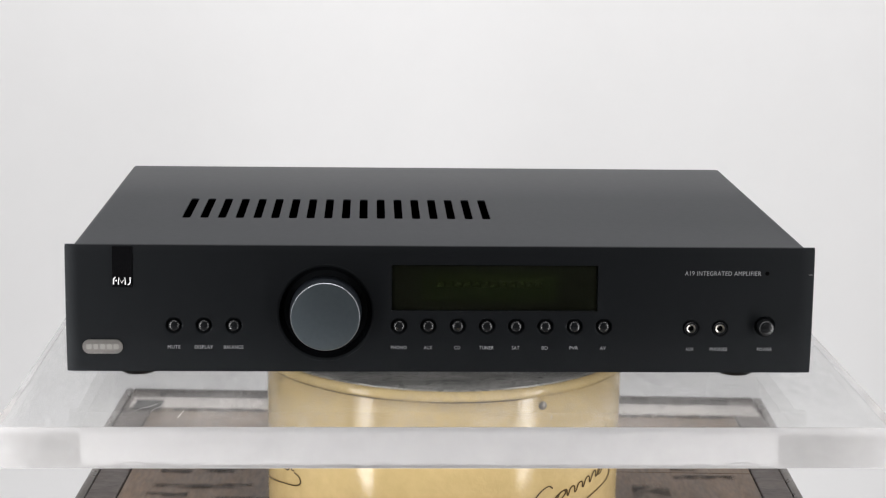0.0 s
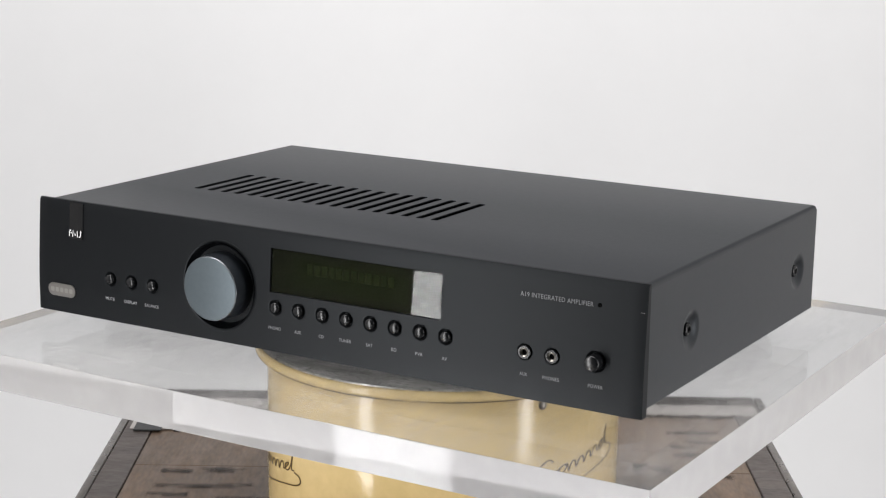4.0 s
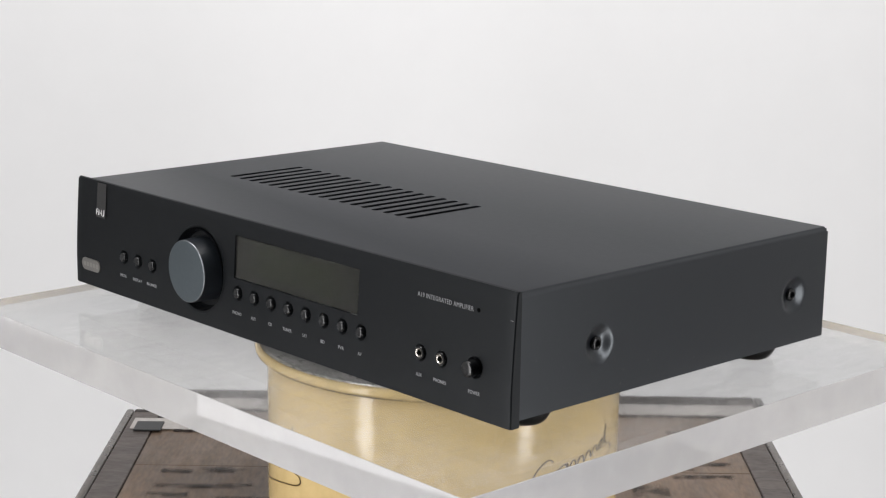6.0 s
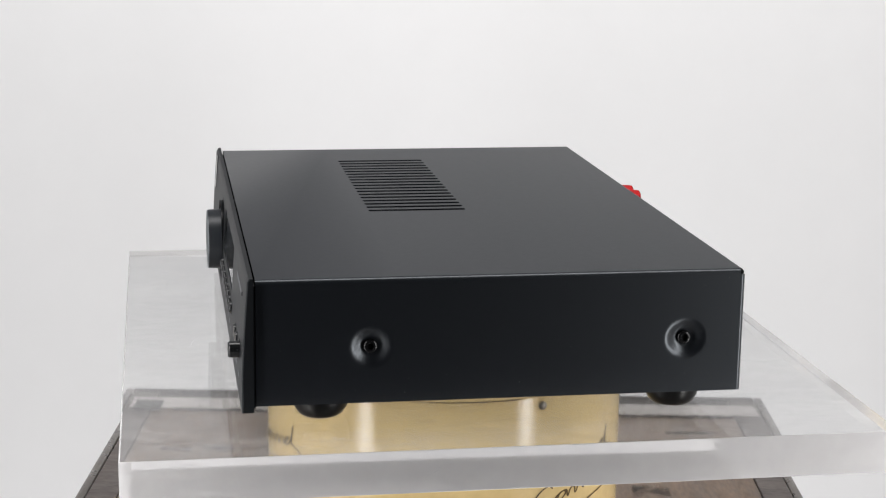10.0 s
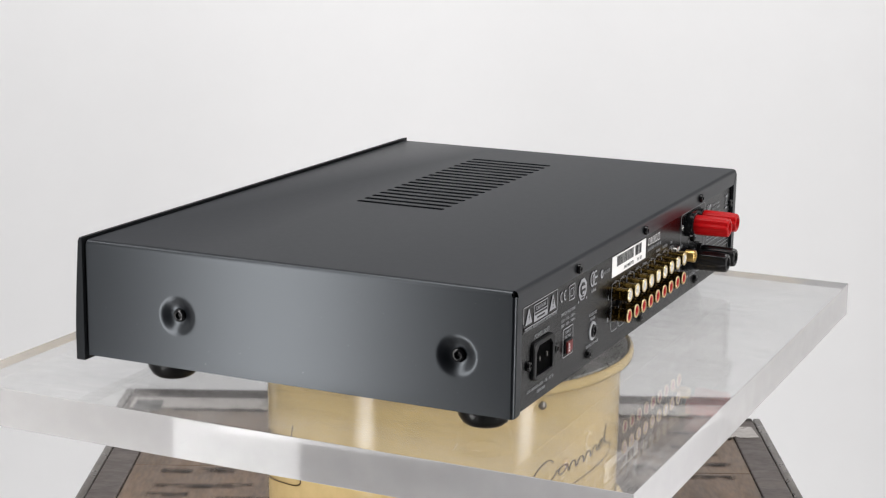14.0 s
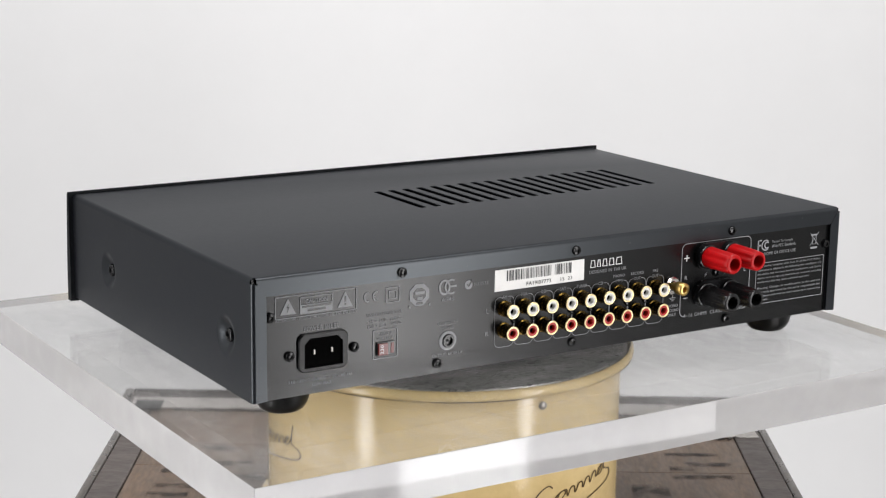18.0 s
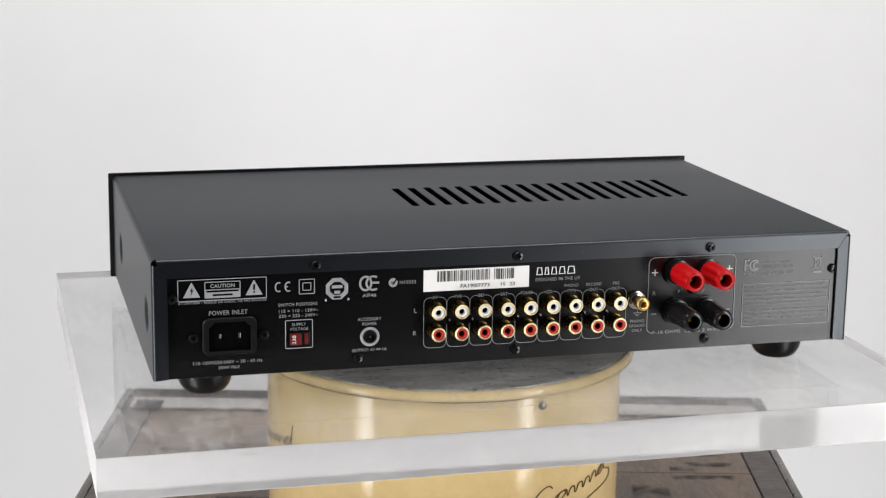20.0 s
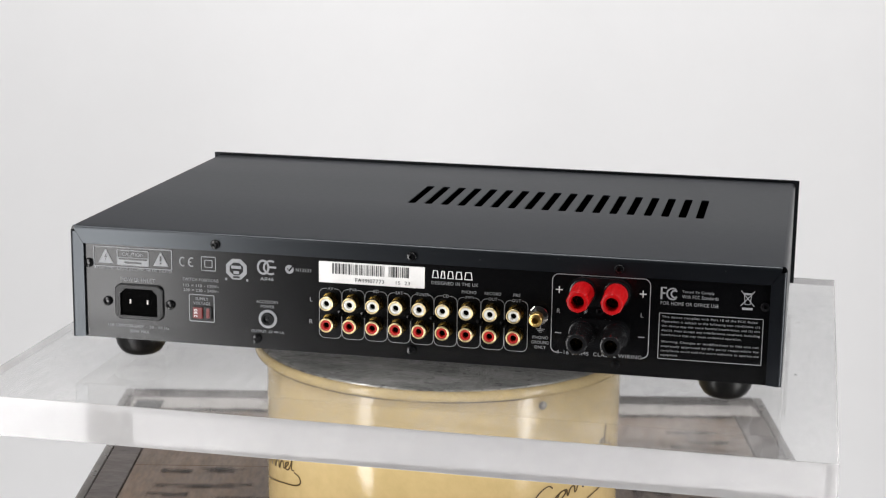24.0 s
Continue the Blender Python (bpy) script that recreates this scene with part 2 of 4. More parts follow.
def lathe(profile, steps=32, m=None, bm=None, lobes=0, depth=0.0, lobe_from=0):
    """A turned body round z from (radius, height) pairs; lobes flutes its rings from index lobe_from on."""
    bm = bm or bmesh.new()
    m = m or Matrix()
    rings = []
    for k, (r, h) in enumerate(profile):
        if r <= 1e-7:
            rings.append([bm.verts.new(m @ Vector((0, 0, h)))])
            continue
        ring = []
        for i in range(steps):
            a = 2 * math.pi * i / steps
            rr = r - (depth * (0.5 - 0.5 * math.cos(lobes * a)) if lobes and k >= lobe_from else 0.0)
            ring.append(bm.verts.new(m @ Vector((rr * math.cos(a), rr * math.sin(a), h))))
        rings.append(ring)
    for a, b in zip(rings, rings[1:]):
        for i in range(steps):
            j = (i + 1) % steps
            if len(a) == 1 and len(b) == 1:
                continue
            if len(a) == 1:
                bm.faces.new((a[0], b[i], b[j]))
            elif len(b) == 1:
                bm.faces.new((a[i], a[j], b[0]))
            else:
                bm.faces.new((a[i], a[j], b[j], b[i]))
    return bm


def finish(name, bm, mat, smooth=None):
    """A mesh from a bmesh; smooth: shade smooth below that angle."""
    bmesh.ops.recalc_face_normals(bm, faces=bm.faces)
    me = bpy.data.meshes.new(name)
    bm.to_mesh(me)
    bm.free()
    for one in mat if isinstance(mat, (list, tuple)) else [mat]:
        me.materials.append(one)
    if smooth:
        me.shade_smooth()
        me.set_sharp_from_angle(angle=radians(smooth))
    return me


def part(name, bm, mat, parent, label="", smooth=None, m=None):
    """Links a bmesh, or a mesh made before, as one object under a thing or a part."""
    me = bm if isinstance(bm, bpy.types.Mesh) else finish(name, bm, mat, smooth)
    ob = new(name, me)
    ob.parent = parent
    if m is not None:
        ob.matrix_local = m
    return tagged(ob, label)


def grid_mesh(us, vs, place):
    """A bmesh sheet over the lines us and vs."""
    bm = bmesh.new()
    rows = [[bm.verts.new(place(u, v)) for u in us] for v in vs]
    for a, b in zip(rows, rows[1:]):
        for i in range(len(us) - 1):
            bm.faces.new((a[i], a[i + 1], b[i + 1], b[i]))
    return bm


def lines(start, end, coarse, dense):
    """Sorted cutting lines from start to end, dense inside the given (from, to, step) stretches."""
    out, x = {round(start, 6), round(end, 6)}, start
    for a, b, step in dense:
        n = max(1, round((b - a) / step))
        out |= {round(a + (b - a) * i / n, 6) for i in range(n + 1)}
    while x < end:
        if not any(a - coarse * 0.3 < x < b + coarse * 0.3 for a, b, _ in dense):
            out.add(round(x, 6))
        x += coarse
    return sorted(v for v in out if start - 1e-9 <= v <= end + 1e-9)


def ease(a, b, x):
    t = min(1.0, max(0.0, (x - a) / (b - a)))
    return t * t * (3 - 2 * t)


# Flat drawing on the amplifier's two faces: u to the reader's right, v up, on a plane a hair off the panel.
def front_plane(x, z, off=0.0003):
    return pose(x, front_y(z) - off, z, 90)


REAR_Y = 0.1318


def rear_plane(x, z, off=0.0003):
    return pose(x, REAR_Y + off, z, 90, 0, 180)


def lettering(text, width=None, height=None, bold=-0.004):
    """A mesh of printed characters in the built-in font, centred, of that width or capital height in metres."""
    cu = bpy.data.curves.new("lettering", "FONT")
    cu.body, cu.align_x, cu.align_y, cu.extrude, cu.offset = text, "CENTER", "CENTER", 0.01, bold
    cu.space_character = 1.08
    cu.resolution_u = 3
    ob = new("lettering_source", cu)
    dg = bpy.context.evaluated_depsgraph_get()
    dg.update()
    me = bpy.data.meshes.new_from_object(ob.evaluated_get(dg))
    bpy.data.objects.remove(ob)
    co = np.empty(len(me.vertices) * 3)
    me.vertices.foreach_get("co", co)
    co = co.reshape(-1, 3)
    mid, span = (co.max(0) + co.min(0)) / 2, co.max(0) - co.min(0)
    kx = width / span[0] if width else height / span[1]
    ky = height / span[1] if height else kx
    co = (co - mid) * np.array([kx, ky, 0.00012 / max(span[2], 1e-6)])
    me.vertices.foreach_set("co", co.ravel())
    me.update()
    return me


def caption(text, plane, parent, width=None, height=None, mat=None, name="caption", label="", bold=-0.004):
    me = lettering(text, width, height, bold)
    me.materials.clear()
    me.materials.append(mat or M_INK)
    ob = part(name, me, None, parent, label, m=plane)
    return ob


def ribbon(points, width, closed=False, thick=0.00012):
    """A thin raised line of even width along points (u, v), drawn flat."""
    bm = bmesh.new()
    pts = [Vector((u, v, 0)) for u, v in points]
    n = len(pts)
    left, right = [], []
    for i, p in enumerate(pts):
        a = pts[i - 1] if i or closed else p
        b = pts[(i + 1) % n] if i < n - 1 or closed else p
        d = (b - a).normalized()
        s = Vector((-d.y, d.x, 0)) * width / 2
        left.append(bm.verts.new(p + s + Vector((0, 0, thick))))
        right.append(bm.verts.new(p - s + Vector((0, 0, thick))))
    for i in range(n if closed else n - 1):
        j = (i + 1) % n
        bm.faces.new((left[i], right[i], right[j], left[j]))
    return bm


def round_rect(w, h, r, steps=5):
    out = []
    for cx, cy, a0 in ((w / 2 - r, h / 2 - r, 0), (-w / 2 + r, h / 2 - r, 90), (-w / 2 + r, -h / 2 + r, 180), (w / 2 - r, -h / 2 + r, 270)):
        out += [(cx + r * math.cos(radians(a0 + 90 * i / steps)), cy + r * math.sin(radians(a0 + 90 * i / steps))) for i in range(steps + 1)]
    return out


def slab_of(points, thick):
    """A flat prism over the outline points (u, v), from 0 to thick."""
    bm = bmesh.new()
    lo, hi = [bm.verts.new((u, v, 0)) for u, v in points], [bm.verts.new((u, v, thick)) for u, v in points]
    bm.faces.new(hi)
    bm.faces.new(lo[::-1])
    for i in range(len(points)):
        j = (i + 1) % len(points)
        bm.faces.new((lo[i], lo[j], hi[j], hi[i]))
    return bm


def bar(plane, w, h, parent, name="print_bar", mat=None, label="", thick=0.00012):
    return part(name, slab_of([(-w / 2, -h / 2), (w / 2, -h / 2), (w / 2, h / 2), (-w / 2, h / 2)], thick), mat or M_INK, parent, label, m=plane)


# ---- the room ----
BACK_Y, FLOOR_Z, CEIL_Z, SIDE_X, FRONT_Y, LEFT_X = 1.25, -0.78, 1.85, 1.6, -2.8, 1.47


def build_room():
    sweep = [(BACK_Y, 0.24), (BACK_Y, 0.0), (BACK_Y, FLOOR_Z + 0.14)]
    sweep += [(BACK_Y - 0.135 + 0.135 * math.cos(radians(a)), FLOOR_Z + 0.14 - 0.135 * math.sin(radians(a))) for a in range(10, 91, 10)]
    sweep += [(0.75, FLOOR_Z + 0.005)]
    bm = bmesh.new()
    rows = [[bm.verts.new((x, y, z)) for x in (-1.455, 0, 1.59)] for y, z in sweep]
    for a, b in zip(rows, rows[1:]):
        for i in range(2):
            bm.faces.new((a[i], a[i + 1], b[i + 1], b[i]))
    tagged(new("backdrop", finish("backdrop", bm, M_PAPER, 60)), "plain white seamless paper backdrop curving to the floor", "backdrop", kind="structure")
    # added wall stretches out of view, split to shape reflections on cover and display
    split, split_right, split_far = -0.70, -1.1, 0.40
    for name, b, mat, label in (("unseen_wall_back", box(-SIDE_X, SIDE_X, BACK_Y + 0.05, BACK_Y + 0.15, FLOOR_Z, CEIL_Z), M_BACK_WALL, "unseen light grey wall added for reflections"),
                                ("unseen_wall_front", box(-SIDE_X, SIDE_X, FRONT_Y - 0.1, FRONT_Y, FLOOR_Z, CEIL_Z), M_WALL, "unseen dark wall added for reflections"),
                                ("unseen_wall_left_1", box(-LEFT_X - 0.1, -LEFT_X, split, split_far, FLOOR_Z, CEIL_Z), M_SIDE_WALL, "unseen white wall added for reflections"),
                                ("unseen_wall_left_3", box(-LEFT_X - 0.1, -LEFT_X, split_far, BACK_Y + 0.15, FLOOR_Z, CEIL_Z), M_BACK_WALL, "unseen light grey wall added for reflections"),
                                ("unseen_wall_left_2", box(-LEFT_X - 0.1, -LEFT_X, FRONT_Y - 0.1, split, FLOOR_Z, CEIL_Z), M_WALL, "unseen dark wall added for reflections"),
                                ("unseen_wall_right_1", box(SIDE_X, SIDE_X + 0.1, split_right, BACK_Y + 0.15, FLOOR_Z, CEIL_Z), M_SIDE_WALL, "unseen white wall added for reflections"),
                                ("unseen_wall_right_2", box(SIDE_X, SIDE_X + 0.1, FRONT_Y - 0.1, split_right, FLOOR_Z, CEIL_Z), M_WALL, "unseen dark wall added for reflections")):
        tagged(new(name, finish(name, b, mat)), label, "wall", kind="structure")
    tagged(new("floor", finish("floor", box(-SIDE_X - 0.1, SIDE_X + 0.1, FRONT_Y - 0.1, BACK_Y + 0.15, FLOOR_Z - 0.1, FLOOR_Z), M_FLOOR)), "plain grey studio floor", "floor", kind="structure")
    tagged(new("ceiling", finish("ceiling", box(-SIDE_X - 0.1, SIDE_X + 0.1, FRONT_Y - 0.1, BACK_Y + 0.15, CEIL_Z, CEIL_Z + 0.1), M_CEILING)), "plain dark grey studio ceiling", "ceiling", kind="structure")


build_room()

# ---- the small table ----
TABLE_Z = -0.138
TABLE = dict(x0=-0.2578, x1=0.2568, y0=-0.225, y1=0.2405)


def build_table():
    x0, x1, y0, y1, z = TABLE["x0"], TABLE["x1"], TABLE["y0"], TABLE["y1"], TABLE_Z
    table = tagged(new("small_table"), "low brown wooden table with dark frame and varnished rim", "table")
    table.location = (0, 0, FLOOR_Z)
    up = -FLOOR_Z
    fw = 0.0275
    for name, mat, a in (("frame_board", M_FRAME_WOOD, (x0 + 0.0056, x0 + fw, y0 + 0.006, y1 - 0.006)), ("frame_board", M_FRAME_WOOD, (x1 - fw, x1 - 0.0056, y0 + 0.006, y1 - 0.006)),
                         ("frame_board", M_FRAME_WOOD_X, (x0 + fw + 0.0005, x1 - fw - 0.0005, y1 - 0.028, y1 - 0.006)), ("frame_board", M_FRAME_WOOD_X, (x0 + fw + 0.0005, x1 - fw - 0.0005, y0 + 0.006, y0 + fw))):
        part(name, box(*a, z + up - 0.018, z + up, 0.0012), mat, table, "dark stained frame board")
    # rounded rim round the frame
    for i, a in enumerate(((x0 - 0.0012, x0 + 0.0052, y0, y1), (x1 - 0.0052, x1 + 0.0012, y0, y1), (x0 + 0.0056, x1 - 0.0056, y1 - 0.0055, y1), (x0 + 0.0056, x1 - 0.0056, y0, y0 + 0.0055))):
        part("rim_strip", box(*a, z + up - 0.022, z + up + 0.0006, 0.0018 if i < 2 else 0.0015, 3), M_RIM if i < 2 else M_FRAME_WOOD_X, table, "dark varnished rounded rim", smooth=50)
    # planks between the frame boards
    n, ya, yb = 4, y0 + fw + 0.0008, y1 - 0.0288
    for i in range(n):
        a, b = ya + (yb - ya) * i / n, ya + (yb - ya) * (i + 1) / n
        part("plank", box(x0 + fw + 0.0008, x1 - fw - 0.0008, a + 0.0004, b - 0.0004, z + up - 0.016, z + up - 0.0006, 0.0003), M_PLANK, table)
    # backdrop reflection painted as a band, its near edge ragged, along the far end
    rng = random.Random(5)
    xs = np.linspace(x1 - 0.008, x0 + 0.045, 150)
    pts = [(x0 + 0.010, y1 - 0.024), (x1 - 0.010, y1 - 0.024)] + [(x, y1 - 0.048 - rng.random() * 0.0030) for x in xs] + [(x0 + 0.010, y1 - 0.050)]
    part("sheen_band", slab_of(pts[::-1], 0.0006), M_BACKDROP_SHEEN, table, "painted reflection of the backdrop with ragged edge", m=pose(0, 0, z + up + 0.0002))
    # dark teeth of the same painted reflection
    teeth = [(x0 + 0.045, y1 - 0.047)] + [(x, y1 - 0.0525 - rng.random() * 0.0035) for x in np.linspace(x0 + 0.045, x1 - 0.030, 170)] + [(x1 - 0.030, y1 - 0.047)]
    part("sheen_edge_band", slab_of(teeth, 0.0004), M_SHEEN_EDGE, table, "dark ragged edge of the painted reflection", m=pose(0, 0, z + up - 0.0003))
    # dark gap in the reflection, built as a thin box
    part("sheen_gap", box(-0.2440, -0.2225, 0.1835, 0.2050, z + up + 0.0008, z + up + 0.0020, 0.0004), M_GAP_AND_SPECK, table, "dark patch painted for a gap in the reflection")
    # faded stencil marks that cannot be read
    for cx, cy, w, h in ((-0.196, 0.097, 0.026, 0.006), (-0.163, 0.099, 0.036, 0.008), (-0.178, 0.066, 0.066, 0.006), (-0.150, 0.069, 0.03, 0.005), (-0.196, 0.048, 0.034, 0.006), (-0.14, 0.04, 0.05, 0.007), (-0.19, 0.02, 0.05, 0.007),
                         (0.190, 0.150, 0.045, 0.005), (0.200, 0.128, 0.040, 0.006), (0.178, 0.118, 0.020, 0.006), (0.192, 0.100, 0.05, 0.006), (0.150, 0.070, 0.030, 0.014), (0.19, 0.050, 0.05, 0.006), (0.14, 0.03, 0.03, 0.01)):
        q = [(cx + (u - 0.5) * w, cy + (0.5 if s > 0 else -0.5) * h * (1.7 + 0.7 * rng.random())) for s in (-1, 1) for u in ([i / 7 for i in range(8)] if s < 0 else [1 - i / 7 for i in range(8)])]
        part("stencil_bar", slab_of(q, 0.0003), M_FADED, table, "faded black stencil mark", m=pose(0, 0, z + up - 0.0005))
    # apron and legs
    for a in ((x0 + 0.03, x1 - 0.03, y0 + 0.03, y0 + 0.05), (x0 + 0.03, x1 - 0.03, y1 - 0.05, y1 - 0.03), (x0 + 0.03, x0 + 0.05, y0 + 0.055, y1 - 0.055), (x1 - 0.05, x1 - 0.03, y0 + 0.055, y1 - 0.055)):
        part("apron", box(*a, z + up - 0.09, z + up - 0.0235, 0.002), M_FRAME_WOOD, table)
    part("under_board", box(x0 + 0.02, x1 - 0.02, y0 + 0.02, y1 - 0.02, z + up - 0.0232, z + up - 0.0185), M_FRAME_WOOD, table)
    for lx in (x0 + 0.014, x1 - 0.058):
        for ly in (y0 + 0.014, y1 - 0.058):
            part("leg", box(lx, lx + 0.044, ly, ly + 0.044, 0, z + up - 0.0235, 0.004), M_FRAME_WOOD, table)


build_table()

# ---- the display turntable ----
SLAB_T = 0.0238
DRUM_X = -0.0005
DRUM_R = 0.1176


def on_drum(a, z, r=DRUM_R + 0.0003):
    """A point on the drum's wall, a degrees to the right of the side that faces the viewer."""
    return Vector((r * math.sin(radians(a)), -r * math.cos(radians(a)), z))


def glide(knots, steps):
    """A smooth line through the given places."""
    out = []
    for i in range(len(knots) - 1):
        p = [Vector(knots[min(max(i + k, 0), len(knots) - 1)]) for k in (-1, 0, 1, 2)]
        for j in range(steps):
            t = j / steps
            out.append(tuple(0.5 * (2 * p[1] + (p[2] - p[0]) * t + (2 * p[0] - 5 * p[1] + 4 * p[2] - p[3]) * t * t + (3 * p[1] - p[0] - 3 * p[2] + p[3]) * t ** 3)))
    return out + [tuple(knots[-1])]


def build_turntable():
    stand = tagged(new("display_turntable"), "cream enamelled round display turntable standing on the table", "turntable")
    stand.location = (DRUM_X, 0, TABLE_Z)
    top = -SLAB_T - TABLE_Z
    prof = [(0, 0.0), (0.1225, 0.0), (0.1240, 0.001), (0.1240, 0.004), (0.1225, 0.0055), (0.1195, 0.0068), (DRUM_R, 0.008), (DRUM_R, 0.0095), (DRUM_R, top - 0.0104),
            (DRUM_R, top - 0.0092), (DRUM_R + 0.0008, top - 0.0082), (0.1204, top - 0.0077), (0.1228, top - 0.0074), (0.1245, top - 0.0069), (0.1255, top - 0.0058), (0.1258, top - 0.0043), (0.1256, top - 0.0026), (0.1249, top - 0.0012), (0.1240, top - 0.0005), (0.1233, top - 0.0003), (0.1225, top - 0.0012), (0.1222, top - 0.0085), (0, top - 0.0085)]
    part("drum", lathe(prof, 128), M_ENAMEL, stand, "cream enamelled drum with rolled rim", smooth=40)
    # seam line under the rim
    part("seam", lathe([(0.1240, top - 0.0073), (0.1250, top - 0.0068), (0.1254, top - 0.0062)], 128), M_SEAM, stand, "thin worn dark seam line", smooth=60)
    platter = part("platter", lathe([(0, -0.0078), (0.119, -0.0078), (0.1213, -0.006), (0.1216, -0.0016), (0.1208, 0.0), (0, 0.0)], 96), M_PLATTER, stand, "dark worn metal turntable plate", smooth=35, m=pose(0, 0, top - 0.0001))
    # a rivet under the rim
    part("rivet", lathe([(0.0026, 0), (0.0026, 0.0008), (0.0018, 0.0016), (0, 0.0018)], 16, Matrix.Translation(on_drum(31, top - 0.0148)) @ pose(0, 0, 0, 90, 0, 31)), M_SLEEVE, stand, "small steel rivet", smooth=40)
    # looping script mark with an underline, three times round the drum
    for mid in (45, 165, -71):
        knots = [(6.6, 10.0), (5.2, 12.6), (2.6, 10.8), (0.4, 5.5), (0.0, -0.5), (1.6, -4.2), (4.4, -2.6), (6.8, 0.5), (8.0, 3.6), (10.2, 5.2), (11.2, 3.4), (9.6, 0.2), (8.4, 1.6), (9.2, 4.6), (11.4, 5.0)]
        for i, hump in enumerate((5.0, 4.6, 4.8, 5.2)):
            a = 12.0 + 3.2 * i
            knots += [(a, 0.4), (a + 0.9, 4.0), (a + 1.9, hump), (a + 2.6, 3.4), (a + 2.7, 0.6)]
        knots += [(25.8, 2.0), (27.4, 5.2), (25.6, 4.2), (25.4, 0.8), (27.0, 0.4), (28.6, 5.0), (29.6, 13.0), (29.0, 7.0), (28.9, 1.2), (30.2, 0.6)]
        cu = [(mid - 17 + 1.16 * a, top - 0.0655 + 0.0125 * a / 31 + 0.001 * v) for a, v in glide(knots, 6)]
        tail = glide([(mid + 17.8, top - 0.0540), (mid + 20.6, top - 0.0552), (mid + 21.4, top - 0.0590), (mid + 18.6, top - 0.0622), (mid + 11, top - 0.0652), (mid + 2, top - 0.0690), (mid - 7, top - 0.0728)], 6)
        for k, (name, line) in enumerate((("script_mark", cu), ("script_underline", tail))):
            bm = bmesh.new()
            prev = None
            for i, (a, z) in enumerate(line):
                a0, z0 = line[max(0, i - 1)]
                a1, z1 = line[min(len(line) - 1, i + 1)]
                d = Vector((radians(a1 - a0) * DRUM_R, z1 - z0)).normalized()
                w = 0.0004 + 0.00025 * abs(d.y)
                p = [bm.verts.new(on_drum(a + sgn * math.degrees(-d.y * w / DRUM_R), z + sgn * d.x * w)) for sgn in (1, -1)]
                if prev:
                    bm.faces.new((prev[0], p[0], p[1], prev[1]))
                prev = p
            part(name, bm, M_SCRIPT, stand, "brown painted script flourish")
    return stand, platter, top


stand, platter, PLATTER_TOP = build_turntable()

# ---- the acrylic slab ----
OX, OY = -0.0082, 0.0
SLAB = (-0.2462 + OX, 0.2514 + OX, -0.2098, 0.2137)


def build_slab():
    x0, x1, y0, y1 = SLAB
    bm = box(x0, x1, y0, y1, 0, SLAB_T, 0.0003, 1)
    for f in bm.faces:
        f.material_index = 0 if f.normal.z > 0.95 else 2 if f.normal.z < -0.95 else 1
    slab = new("acrylic_plate", finish("acrylic_plate", bm, [M_ACRYLIC, M_ACRYLIC_EDGE, M_ACRYLIC_UNDER]))
    slab.visible_shadow = False
    rng = random.Random(21)
    for i in range(12):
        side = i % 4
        u, v = rng.uniform(-0.85, 0.85), rng.uniform(0.003, SLAB_T - 0.003)
        length, lean = rng.uniform(0.003, 0.012), rng.uniform(-0.5, 0.5)
        pts = [(-length / 2 + length * k / 5, lean * length * (k / 5 - 0.5) + rng.uniform(-0.00006, 0.00006)) for k in range(6)]
        half = (x1 - x0) / 2 if side % 2 == 0 else (y1 - y0) / 2
        at = {0: pose((x0 + x1) / 2 + u * half, y0 - 0.0001, v, 90), 1: pose(x1 + 0.0001, (y0 + y1) / 2 + u * half, v, 90, 0, 90),
              2: pose((x0 + x1) / 2 + u * half, y1 + 0.0001, v, 90, 0, 180), 3: pose(x0 - 0.0001, (y0 + y1) / 2 + u * half, v, 90, 0, -90)}[side]
        part("scratch", ribbon(pts, rng.uniform(0.00012, 0.0003), thick=0.00002), M_SCUFF, slab, "fine grey scratch", m=at)
    for i in range(22):
        u, v = rng.uniform(-0.95, 0.95), rng.uniform(-0.95, 0.95)
        if abs(u) < 0.8 and abs(v) < 0.62:
            u = 0.9 if u > 0 else -0.9
        r0 = rng.uniform(0.0003, 0.0007)
        at = pose((x0 + x1) / 2 + u * (x1 - x0) / 2, (y0 + y1) / 2 + v * (y1 - y0) / 2, SLAB_T + 0.00005, 0, 0, rng.uniform(0, 180))
        if i % 3 == 0:
            part("speck", slab_of(round_rect(r0 * 2, r0 * 1.5, r0 * 0.6, 2), 0.00008), M_GAP_AND_SPECK, slab, "dark speck of dirt", m=at)
        else:
            n = rng.uniform(0.004, 0.014)
            part("scratch", ribbon([(-n / 2 + n * k / 6, rng.uniform(-0.00012, 0.00012)) for k in range(7)], 0.0002, thick=0.00002), M_SCUFF, slab, "fine grey scratch", m=at)
    for knots in ([(-0.1815, -0.1825), (-0.1775, -0.1760), (-0.1740, -0.1735), (-0.1700, -0.1672)], [(-0.1722, -0.1842), (-0.1712, -0.1790), (-0.1690, -0.1755), (-0.1672, -0.1700)], [(-0.1560, -0.1945), (-0.1552, -0.1880), (-0.1540, -0.1815)]):
        part("scratch", ribbon([(u, v) for u, v in glide(knots, 5)], 0.00018, thick=0.00002), M_SCRATCH, slab, "crooked white scratch", m=pose(0, 0, SLAB_T + 0.00005))
    slab.location = (0, 0, -SLAB_T)
    tagged(slab, "thick clear scratched acrylic plate lying on the turntable", "plate")
    return slab


slab = build_slab()

# ---- the amplifier ----
HALF_W, PANEL_TOP, PANEL_LOW, PANEL_BACK = 0.2163, 0.0860, 0.0122, -0.1384
BODY_X, BODY_TOP, BODY_LOW, BODY_REAR = 0.2137, 0.0845, 0.0150, 0.1336
KNOB = (-0.0674, 0.0471)
